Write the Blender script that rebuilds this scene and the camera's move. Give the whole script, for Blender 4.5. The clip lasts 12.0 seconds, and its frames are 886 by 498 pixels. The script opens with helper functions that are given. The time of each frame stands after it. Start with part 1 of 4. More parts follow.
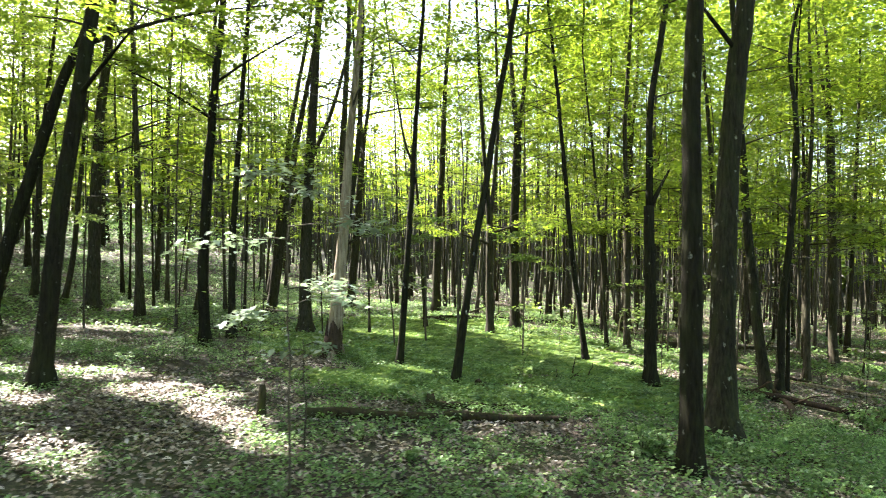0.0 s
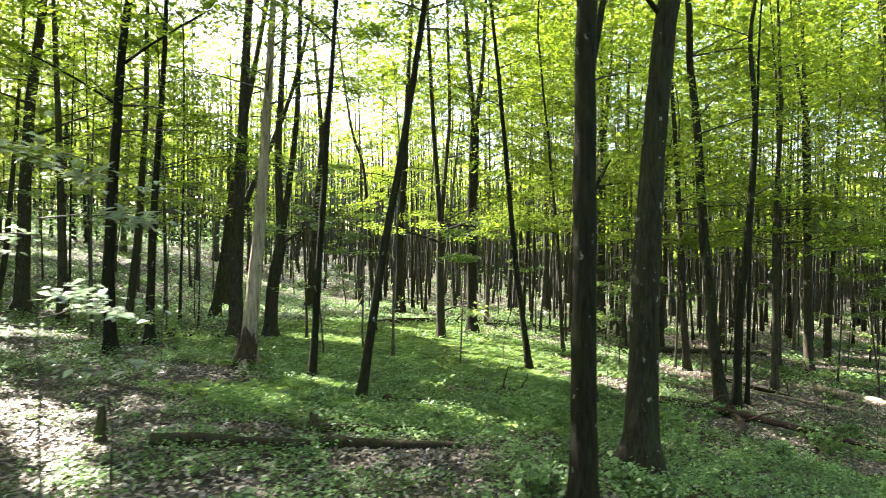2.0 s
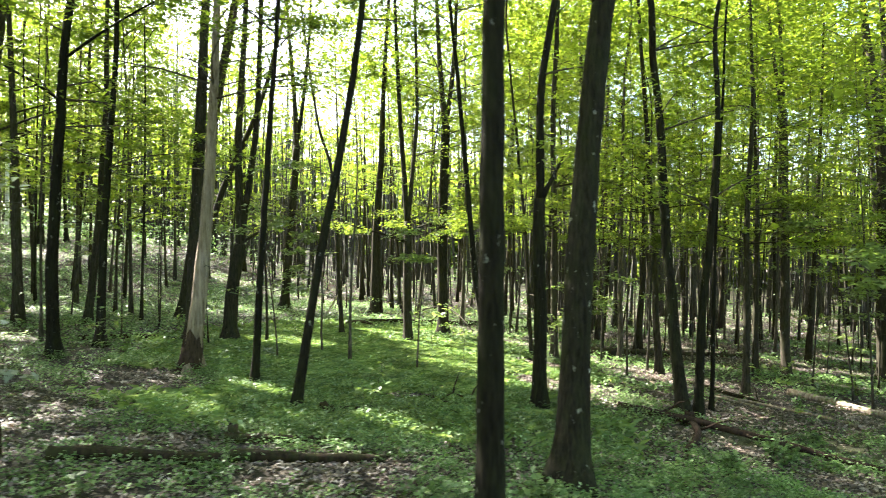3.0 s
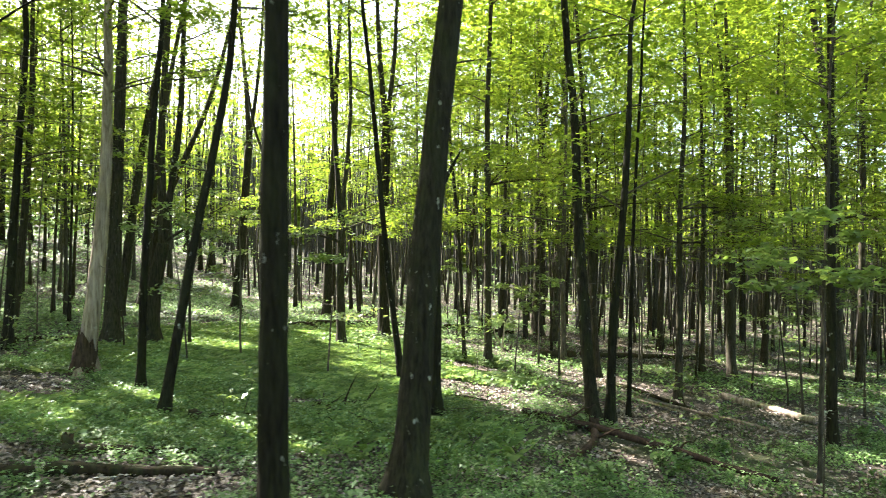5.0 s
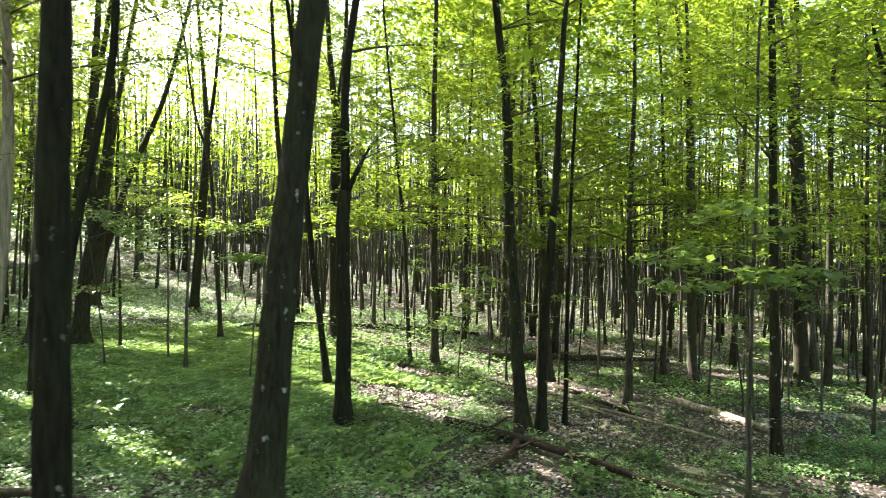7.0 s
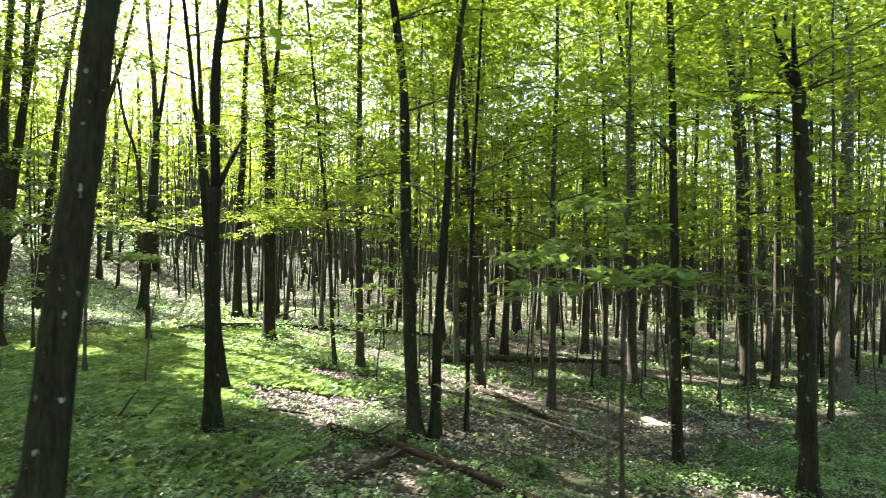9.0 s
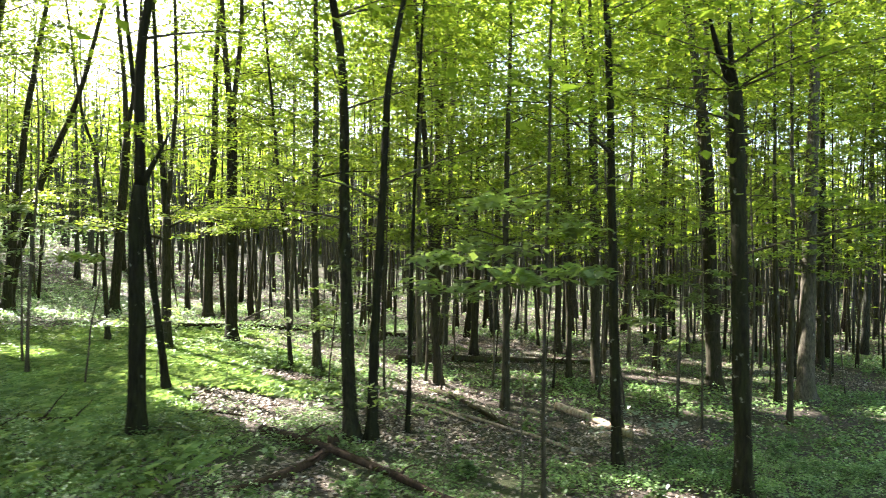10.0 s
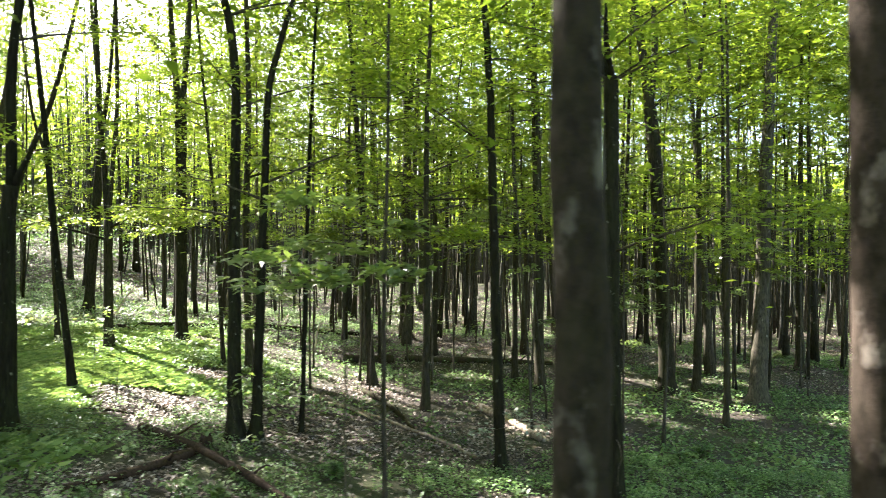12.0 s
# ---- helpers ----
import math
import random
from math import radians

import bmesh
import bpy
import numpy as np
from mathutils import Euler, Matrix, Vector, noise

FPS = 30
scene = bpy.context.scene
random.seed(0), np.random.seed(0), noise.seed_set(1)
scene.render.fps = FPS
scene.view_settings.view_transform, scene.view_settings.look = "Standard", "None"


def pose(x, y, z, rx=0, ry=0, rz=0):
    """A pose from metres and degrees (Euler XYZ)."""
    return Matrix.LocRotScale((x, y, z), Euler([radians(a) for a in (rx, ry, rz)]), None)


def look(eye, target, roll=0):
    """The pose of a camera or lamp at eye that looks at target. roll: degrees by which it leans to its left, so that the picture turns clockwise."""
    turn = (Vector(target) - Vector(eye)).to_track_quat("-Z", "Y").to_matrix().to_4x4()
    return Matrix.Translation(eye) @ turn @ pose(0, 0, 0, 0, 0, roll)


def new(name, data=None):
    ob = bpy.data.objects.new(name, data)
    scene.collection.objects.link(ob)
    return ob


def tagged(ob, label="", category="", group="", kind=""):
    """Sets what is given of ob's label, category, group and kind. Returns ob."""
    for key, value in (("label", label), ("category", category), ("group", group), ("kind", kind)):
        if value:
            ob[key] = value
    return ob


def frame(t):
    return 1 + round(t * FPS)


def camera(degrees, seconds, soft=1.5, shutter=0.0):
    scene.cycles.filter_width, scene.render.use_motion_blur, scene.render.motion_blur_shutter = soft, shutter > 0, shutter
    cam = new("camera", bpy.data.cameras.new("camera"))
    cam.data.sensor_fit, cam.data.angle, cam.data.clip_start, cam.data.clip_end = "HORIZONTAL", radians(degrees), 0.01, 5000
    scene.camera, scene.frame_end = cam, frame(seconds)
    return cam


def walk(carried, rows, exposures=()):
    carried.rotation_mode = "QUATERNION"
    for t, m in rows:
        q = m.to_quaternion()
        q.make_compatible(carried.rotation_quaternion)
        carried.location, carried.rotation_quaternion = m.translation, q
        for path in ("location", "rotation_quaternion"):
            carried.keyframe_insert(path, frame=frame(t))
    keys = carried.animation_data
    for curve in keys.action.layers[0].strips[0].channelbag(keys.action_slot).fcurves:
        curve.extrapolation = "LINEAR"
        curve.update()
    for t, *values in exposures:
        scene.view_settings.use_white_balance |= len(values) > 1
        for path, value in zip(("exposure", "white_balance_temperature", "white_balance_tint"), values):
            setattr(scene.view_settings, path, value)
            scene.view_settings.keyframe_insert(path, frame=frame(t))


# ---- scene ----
cam = camera(71.2, 12.0, soft=1.0, shutter=0.7)
METRES, EYE, TILT, LEAN, TURN = 9.6, 2.0, 0.0, 0.0, 0.0
EXPOSURE, SKY, SUN_POWER = 3.32, 0.092, 5.0
ROWS = [
    (0.0, 0.0, 0.0, 0.0, 0.0, 0.0, 0.0),
    (0.5, 0.0321, 0.0194, 0.0002, 0.09, -0.06, -0.0),
    (1.0, 0.0638, 0.0451, -0.0001, 0.06, -0.09, -0.03),
    (1.5, 0.0965, 0.0748, -0.0004, 0.02, -0.09, -0.01),
    (2.0, 0.1297, 0.1062, -0.0002, -0.03, -0.09, -0.05),
    (2.5, 0.1669, 0.1291, 0.0013, -0.06, -0.17, -0.06),
    (3.0, 0.2078, 0.1434, 0.0025, -0.1, -0.2, -0.12),
    (3.5, 0.25, 0.1535, 0.003, -0.12, -0.22, -0.11),
    (5.5, 0.3894, 0.1935, 0.0015, -0.26, -0.17, -0.16),
    (6.0, 0.4146, 0.2096, 0.0012, -0.32, -0.17, -0.12),
    (6.5, 0.4432, 0.2244, 0.0003, -0.4, -0.17, -0.09),
    (8.5, 0.5959, 0.2666, -0.0008, -0.18, -0.21, -0.1),
    (9.0, 0.6379, 0.2733, -0.0011, -0.2, -0.2, -0.02),
    (9.5, 0.6814, 0.2786, -0.0024, -0.24, -0.2, 0.01),
    (10.0, 0.726, 0.285, -0.0025, -0.26, -0.19, 0.04),
    (10.5, 0.7748, 0.2921, -0.0044, -0.2, -0.17, 0.14),
    (11.0, 0.8221, 0.2959, -0.0052, -0.28, -0.17, 0.17),
    (11.5, 0.8732, 0.2974, -0.0053, 1.42, -0.22, 0.19),
    (12.0, 0.9286, 0.3002, -0.0053, 2.42, -0.18, 0.19),
]
walk(cam, [(t, pose(0, 0, EYE, TILT, LEAN, TURN) @ pose(METRES * x, METRES * y, METRES * z, 90 + pitch, roll, yaw)) for t, x, y, z, yaw, pitch, roll in ROWS], [(0.0, EXPOSURE), (10.0, EXPOSURE), (11.5, EXPOSURE - 0.12), (12.0, EXPOSURE - 0.12)])

# ---- world, sun, exposure ----
SUN_AZ, SUN_EL = 53.0, 41.0          # degrees to the left of straight ahead, degrees up
SUN = Vector((-math.sin(radians(SUN_AZ)) * math.cos(radians(SUN_EL)),
              math.cos(radians(SUN_AZ)) * math.cos(radians(SUN_EL)), math.sin(radians(SUN_EL))))
world = bpy.data.worlds.new("sky")
scene.world = world
world.use_nodes = True
sky = world.node_tree.nodes.new("ShaderNodeTexSky")
sky.sky_type, sky.sun_disc = "NISHITA", False
sky.sun_elevation, sky.sun_rotation = radians(SUN_EL), radians(360 - SUN_AZ)
sky.dust_density, sky.air_density = 3.0, 1.0
world.node_tree.nodes["Background"].inputs["Strength"].default_value = SKY
world.node_tree.links.new(sky.outputs[0], world.node_tree.nodes["Background"].inputs["Color"])
sun_data = bpy.data.lights.new("sun", "SUN")
sun_data.energy, sun_data.angle, sun_data.color = SUN_POWER, radians(0.55), (1.0, 0.95, 0.86)
sun_lamp = new("sun", sun_data)
sun_lamp.matrix_world = look(SUN * 60, (0, 0, 0))

# ---- materials ----


def material(name, rough=0.7, spec=0.3):
    m = bpy.data.materials.new(name)
    m.use_nodes = True
    nt = m.node_tree
    b = nt.nodes["Principled BSDF"]
    b.inputs["Roughness"].default_value = rough
    b.inputs["Specular IOR Level"].default_value = spec
    return m, nt, b


def node(nt, kind, **values):
    n = nt.nodes.new(kind)
    for key, value in values.items():
        n.inputs[key].default_value = value
    return n


def ramp(nt, source, stops):
    n = nt.nodes.new("ShaderNodeValToRGB")
    while len(n.color_ramp.elements) < len(stops):
        n.color_ramp.elements.new(0.5)
    for e, (at, col) in zip(n.color_ramp.elements, stops):
        e.position, e.color = at, (*col, 1)
    nt.links.new(source, n.inputs[0])
    return n.outputs[0]


def mix(nt, fac, a, b):
    n = nt.nodes.new("ShaderNodeMix")
    n.data_type = "RGBA"
    for value, slot in ((fac, 0), (a, 6), (b, 7)):
        if isinstance(value, (int, float)):
            n.inputs[slot].default_value = value
        elif isinstance(value, tuple):
            n.inputs[slot].default_value = (*value, 1)
        else:
            nt.links.new(value, n.inputs[slot])
    return n.outputs[2]


def bump(nt, height, bsdf, strength, distance):
    n = node(nt, "ShaderNodeBump", Strength=strength, Distance=distance)
    nt.links.new(height, n.inputs["Height"])
    nt.links.new(n.outputs[0], bsdf.inputs["Normal"])


def scaled(nt, scale, space="Object"):
    tc = nt.nodes.new("ShaderNodeTexCoord")
    mp = node(nt, "ShaderNodeMapping", Scale=scale)
    nt.links.new(tc.outputs[space], mp.inputs[0])
    return mp.outputs[0]


def noise_at(nt, vec, scale, detail=5.0, rough=0.6):
    n = node(nt, "ShaderNodeTexNoise", Scale=scale, Detail=detail, Roughness=rough)
    nt.links.new(vec, n.inputs["Vector"])
    return n.outputs[0]


def leaf_material(name, stops, glow, share, rough=0.45, spec=0.35):
    """Thin leaf: reflects the ramp's colour, lets a yellower light through."""
    m, nt, b = material(name, rough, spec)
    geo = nt.nodes.new("ShaderNodeNewGeometry")
    col = ramp(nt, geo.outputs["Random Per Island"], stops)
    patch = noise_at(nt, scaled(nt, (1, 1, 1.6)), 1.1, 3.0)
    dim = node(nt, "ShaderNodeMapRange")
    for i, v in enumerate((0.3, 0.7, 0.65, 1.4)):
        dim.inputs[i + 1].default_value = v
    nt.links.new(patch, dim.inputs[0])
    hsv = node(nt, "ShaderNodeHueSaturation")
    nt.links.new(dim.outputs[0], hsv.inputs["Value"])
    nt.links.new(col, hsv.inputs["Color"])
    nt.links.new(hsv.outputs[0], b.inputs["Base Color"])
    tr = nt.nodes.new("ShaderNodeBsdfTranslucent")
    tint = nt.nodes.new("ShaderNodeMix")
    tint.data_type, tint.blend_type = "RGBA", "MULTIPLY"
    tint.inputs[0].default_value = 1.0
    tint.inputs[7].default_value = (*glow, 1)
    nt.links.new(hsv.outputs[0], tint.inputs[6])
    nt.links.new(tint.outputs[2], tr.inputs["Color"])
    mx = node(nt, "ShaderNodeMixShader", Fac=share)
    nt.links.new(b.outputs[0], mx.inputs[1])
    nt.links.new(tr.outputs[0], mx.inputs[2])
    nt.links.new(mx.outputs[0], nt.nodes["Material Output"].inputs["Surface"])
    return m


def bark_material(name, dark, light, lichen, pale_from, moss, upright=0.16, grain=38, blotch=7.5):
    """Furrowed bark: upright ridges, pale lichen blotches (on one trunk painted sun patches), a green film of algae."""
    m, nt, b = material(name, 0.85, 0.08)
    fine = scaled(nt, (1, 1, upright))
    even = scaled(nt, (1, 1, 0.6))
    ridges = noise_at(nt, fine, grain, 6, 0.65)
    broad = noise_at(nt, fine, 9, 3)
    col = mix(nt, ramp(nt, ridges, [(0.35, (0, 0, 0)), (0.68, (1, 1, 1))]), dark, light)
    tone = nt.nodes.new("ShaderNodeObjectInfo")
    film = ramp(nt, broad, [(0.42, (0, 0, 0)), (0.72, (moss, moss, moss))])
    col = mix(nt, film, col, (0.040, 0.052, 0.018))
    spots = ramp(nt, noise_at(nt, even, blotch, 4, 0.55), [(pale_from, (0, 0, 0)), (pale_from + 0.10, (0.85, 0.85, 0.85))])
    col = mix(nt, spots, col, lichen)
    hsv = node(nt, "ShaderNodeHueSaturation")
    vary = node(nt, "ShaderNodeMapRange")
    vary.inputs[3].default_value, vary.inputs[4].default_value = 0.75, 1.3
    nt.links.new(tone.outputs["Random"], vary.inputs[0])
    nt.links.new(vary.outputs[0], hsv.inputs["Value"])
    nt.links.new(col, hsv.inputs["Color"])
    nt.links.new(hsv.outputs[0], b.inputs["Base Color"])
    bump(nt, ridges, b, 0.8, 0.012)
    return m


# Near bark dark as backlit, farther bark paler as lit: light put into colour.
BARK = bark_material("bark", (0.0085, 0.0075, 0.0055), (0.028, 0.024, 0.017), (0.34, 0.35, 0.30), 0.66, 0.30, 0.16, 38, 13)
MID_BARK = bark_material("mid_bark", (0.018, 0.0155, 0.012), (0.066, 0.055, 0.042), (0.34, 0.35, 0.30), 0.67, 0.35, 0.16, 38, 11)
LIT_GREY_BARK = bark_material("grey_bark", (0.030, 0.026, 0.021), (0.125, 0.108, 0.088), (0.34, 0.35, 0.30), 0.68, 0.35, 0.16, 38, 9)
FAR_BARK = bark_material("far_bark", (0.022, 0.021, 0.019), (0.100, 0.097, 0.090), (0.36, 0.37, 0.34), 0.66, 0.25, 0.16, 38, 9)
BARK_SMOOTH = bark_material("smooth_grey_bark", (0.014, 0.011, 0.009), (0.037, 0.029, 0.023), (0.115, 0.105, 0.092), 0.57, 0.15, 0.7, 11, 4.5)
# The pale blotches of this bark are sun patches put into the colour.
SUN_PATCHED_BARK = bark_material("sun_patched_bark", (0.024, 0.018, 0.014), (0.070, 0.052, 0.042), (0.29, 0.245, 0.215), 0.58, 0.05, 0.6, 13, 4.0)
TWIG = bark_material("twig_bark", (0.04, 0.034, 0.028), (0.11, 0.095, 0.075), (0.3, 0.3, 0.26), 0.75, 0.2)
ROTTEN = bark_material("rotten_wood", (0.015, 0.011, 0.008), (0.060, 0.041, 0.028), (0.12, 0.11, 0.08), 0.72, 0.8)
BARE_WOOD = bark_material("bare_wood", (0.12, 0.09, 0.066), (0.40, 0.33, 0.26), (0.40, 0.37, 0.32), 0.64, 0.2, 0.1, 24, 6)
PALE_WOOD = bark_material("pale_wood", (0.30, 0.25, 0.19), (0.55, 0.49, 0.40), (0.6, 0.56, 0.5), 0.7, 0.0)
RED_WOOD = bark_material("red_brown_rot", (0.018, 0.012, 0.010), (0.062, 0.040, 0.031), (0.15, 0.11, 0.085), 0.74, 0.1)

CANOPY_LEAF = leaf_material("canopy_leaf", [(0.0, (0.062, 0.104, 0.024)), (0.5, (0.088, 0.134, 0.031)), (1.0, (0.122, 0.164, 0.042))],
                            (2.62, 2.36, 0.78), 0.54, 0.45, 0.3)
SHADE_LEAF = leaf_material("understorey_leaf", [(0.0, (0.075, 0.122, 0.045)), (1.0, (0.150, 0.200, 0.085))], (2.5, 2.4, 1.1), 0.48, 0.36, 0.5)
# Sky sheen on the near saplings is partly put into this paler base colour.
PALE_SHEEN_LEAF = leaf_material("pale_sheen_leaf", [(0.0, (0.12, 0.17, 0.12)), (1.0, (0.24, 0.30, 0.23))], (1.3, 1.3, 1.0), 0.35, 0.28, 0.7)
HERB_LEAF = leaf_material("herb_leaf", [(0.0, (0.056, 0.104, 0.033)), (0.5, (0.106, 0.176, 0.063)), (0.85, (0.180, 0.255, 0.115)), (1.0, (0.29, 0.37, 0.23))],
                          (1.85, 2.0, 1.15), 0.36, 0.46, 0.34)
# Paler than the herbs: sunlight on the meadow is put into the grass colour.
LIT_GRASS_LEAF = leaf_material("lit_grass_blade", [(0.0, (0.088, 0.148, 0.045)), (0.6, (0.148, 0.225, 0.075)), (1.0, (0.26, 0.33, 0.14))], (1.6, 1.55, 1.0), 0.42, 0.5, 0.4)
LITTER = leaf_material("dead_leaf", [(0.0, (0.055, 0.040, 0.034)), (0.4, (0.145, 0.108, 0.090)), (0.75, (0.25, 0.205, 0.180)), (1.0, (0.42, 0.38, 0.35))],
                       (1.2, 1.0, 0.8), 0.12, 0.6, 0.4)


def soil_material():
    m, nt, b = material("forest_soil", 0.9, 0.2)
    at = scaled(nt, (1, 1, 1))
    broad, fine = noise_at(nt, at, 0.45, 3), noise_at(nt, at, 28, 6, 0.7)
    brown = mix(nt, ramp(nt, fine, [(0.35, (0, 0, 0)), (0.7, (1, 1, 1))]), (0.022, 0.018, 0.015), (0.095, 0.076, 0.064))
    green = mix(nt, ramp(nt, noise_at(nt, at, 45, 4), [(0.4, (0, 0, 0)), (0.65, (1, 1, 1))]), (0.03, 0.04, 0.016), (0.085, 0.10, 0.04))
    nt.links.new(mix(nt, ramp(nt, broad, [(0.45, (0, 0, 0)), (0.62, (0.7, 0.7, 0.7))]), brown, green), b.inputs["Base Color"])
    bump(nt, fine, b, 0.7, 0.03)
    return m


SOIL = soil_material()

# ---- mesh helpers ----
rng = np.random.default_rng(11)


def part(name, mesh, mat, parent=None, label="", smooth=True):
    ob = new(name, mesh)
    mesh.materials.append(mat)
    if smooth:
        mesh.polygons.foreach_set("use_smooth", np.ones(len(mesh.polygons), bool))
    if parent is not None:
        ob.parent = parent
    if label:
        ob["label"] = label
    return ob


def quads(name, verts, faces):
    """A mesh of quads from arrays (n, 3) and (m, 4)."""
    mesh = bpy.data.meshes.new(name)
    verts, faces = np.asarray(verts, np.float32), np.asarray(faces, np.int32)
    mesh.vertices.add(len(verts))
    mesh.vertices.foreach_set("co", verts.ravel())
    mesh.loops.add(faces.size)
    mesh.loops.foreach_set("vertex_index", faces.ravel())
    mesh.polygons.add(len(faces))
    mesh.polygons.foreach_set("loop_start", np.arange(0, faces.size, 4, dtype=np.int32))
    mesh.update(calc_edges=True)
    return mesh


def unit(v):
    return v / np.maximum(np.linalg.norm(v, axis=-1, keepdims=True), 1e-9)


def tube(points, radii, sides=8, rough=0.0, lobes=None):
    """Rings round a line of points. lobes: (count, how far, over what height) of roots at the foot."""
    points, radii = np.asarray(points, float), np.asarray(radii, float)
    t = unit(np.gradient(points, axis=0))
    ref = np.array([0.0, 1.0, 0.0]) if abs(t[:, 2]).mean() > 0.6 else np.array([0.0, 0.0, 1.0])
    u = unit(np.cross(t, ref))
    v = np.cross(t, u)
    a = np.linspace(0, 2 * np.pi, sides, endpoint=False)
    r = np.repeat(radii[:, None], sides, 1)
    if rough:
        wave = rng.normal(0, 1, (len(points), sides))
        wave = (wave + np.roll(wave, 1, 0) + np.roll(wave, 1, 1)) / 2
        r = r * (1 + rough * wave)
    if lobes:
        n, far, high = lobes
        h = np.maximum(points[:, 2] - points[0, 2] - 0.15, 0)[:, None]
        r = r * (1 + far * np.exp(-h / high) * (0.55 + 0.45 * np.cos(n * a + rng.uniform(0, 6)) + 0.25 * np.cos(2 * a + rng.uniform(0, 6))))
    verts = points[:, None] + r[..., None] * (np.cos(a)[:, None] * u[:, None] + np.sin(a)[:, None] * v[:, None])
    k, j = np.meshgrid(np.arange(len(points) - 1), np.arange(sides), indexing="ij")
    k, j = k.ravel(), j.ravel()
    j2 = (j + 1) % sides
    faces = np.stack([k * sides + j, k * sides + j2, (k + 1) * sides + j2, (k + 1) * sides + j], 1)
    verts = verts.reshape(-1, 3)
    # closed ends: a fan of thin quads to each end's middle
    m = len(verts)
    ring = np.arange(0, sides, 2)
    top = (len(points) - 1) * sides
    caps = [np.stack([np.full(len(ring), m), (ring + 2) % sides, (ring + 1) % sides, ring], 1),
            np.stack([np.full(len(ring), m + 1), top + ring, top + (ring + 1) % sides, top + (ring + 2) % sides], 1)]
    return np.vstack([verts, points[0] - t[0] * radii[0] * 0.1, points[-1] + t[-1] * radii[-1] * 0.3]), np.vstack([faces, *caps])


def joined(pieces):
    verts, faces, n = [], [], 0
    for v, f in pieces:
        verts.append(v)
        faces.append(f + n)
        n += len(v)
    return np.vstack(verts), np.vstack(faces)


def leaves(centres, size, upright=0.0, wide=0.62):
    """Folded leaf blades at the centres. size: their length."""
    c = np.asarray(centres, float)
    n = len(c)
    size = np.broadcast_to(np.asarray(size, float), (n,))[:, None] * rng.uniform(0.65, 1.25, (n, 1))
    a = rng.uniform(0, 2 * np.pi, n)
    d = unit(np.stack([np.cos(a), np.sin(a), rng.normal(-0.15, 0.3, n) + upright], 1))
    nor = unit(np.stack([rng.normal(0, 0.21, n), rng.normal(0, 0.21, n), np.ones(n)], 1))
    side = unit(np.cross(nor, d))
    nor = np.cross(d, side)
    lift = nor * size * rng.uniform(0.02, 0.16, (n, 1))
    verts = np.stack([c - d * size * 0.5, c + side * size * wide / 2 + lift - d * size * 0.06,
                      c + d * size * 0.5 - lift * 0.8, c - side * size * wide / 2 + lift - d * size * 0.06], 1)
    return verts.reshape(-1, 3), np.arange(4 * n).reshape(-1, 4)


# ---- the lie of the land ----
SLOPE_X = [-60, -40, -25, -16, -10, -4.5, -2, 0, 3, 5, 6, 8, 10, 13, 16, 25, 40, 60]
SLOPE_Z = [6.0, 3.8, 2.0, 1.15, 0.55, 0.26, 0.13, 0.0, -0.12, -0.42, -0.58, -0.80, -0.93, -1.2, -1.42, -2.0, -2.6, -3.0]


def smooth01(v):
    v = np.clip(v, 0, 1)
    return v * v * (3 - 2 * v)


def ground_z(x, y):
    x, y = np.asarray(x, float), np.asarray(y, float)
    z = sum(np.interp(x + d, SLOPE_X, SLOPE_Z) for d in (-1.5, -0.75, 0, 0.75, 1.5)) / 5
    z = z - 0.022 * np.clip(y - 7, 0, 25) + 1.5 * smooth01((-x - 3) / 12) * smooth01((y - 18) / 14)
    return z + 0.018 * np.sin(1.9 * x + 0.7 * y) * np.sin(1.3 * y - 0.4 * x) + 0.012 * np.sin(4.3 * x + 1) * np.sin(3.7 * y)


def spread(near, far, fine, steps):
    """Grid lines: even within near, wider and wider out to far."""
    mid = np.arange(near[0], near[1] + fine / 2, fine)
    grow = np.linspace(0, 1, steps + 1)[1:] ** 2.6
    return np.concatenate([(near[0] - grow * (near[0] - far[0]))[::-1], mid, near[1] + grow * (far[1] - near[1])])


gx, gy = spread((-16, 24), (-700, 700), 0.22, 26), spread((-2, 30), (-500, 900), 0.22, 26)
mx, my = np.meshgrid(gx, gy)
k, j = np.meshgrid(np.arange(len(gy) - 1), np.arange(len(gx) - 1), indexing="ij")
k, j, w = k.ravel(), j.ravel(), len(gx)
ground_mesh = quads("ground", np.stack([mx.ravel(), my.ravel(), ground_z(mx, my).ravel()], 1),
                    np.stack([k * w + j, k * w + j + 1, (k + 1) * w + j + 1, (k + 1) * w + j], 1))
tagged(part("ground", ground_mesh, SOIL), "dark forest soil with moss, sloping down to one side", "ground", kind="structure")

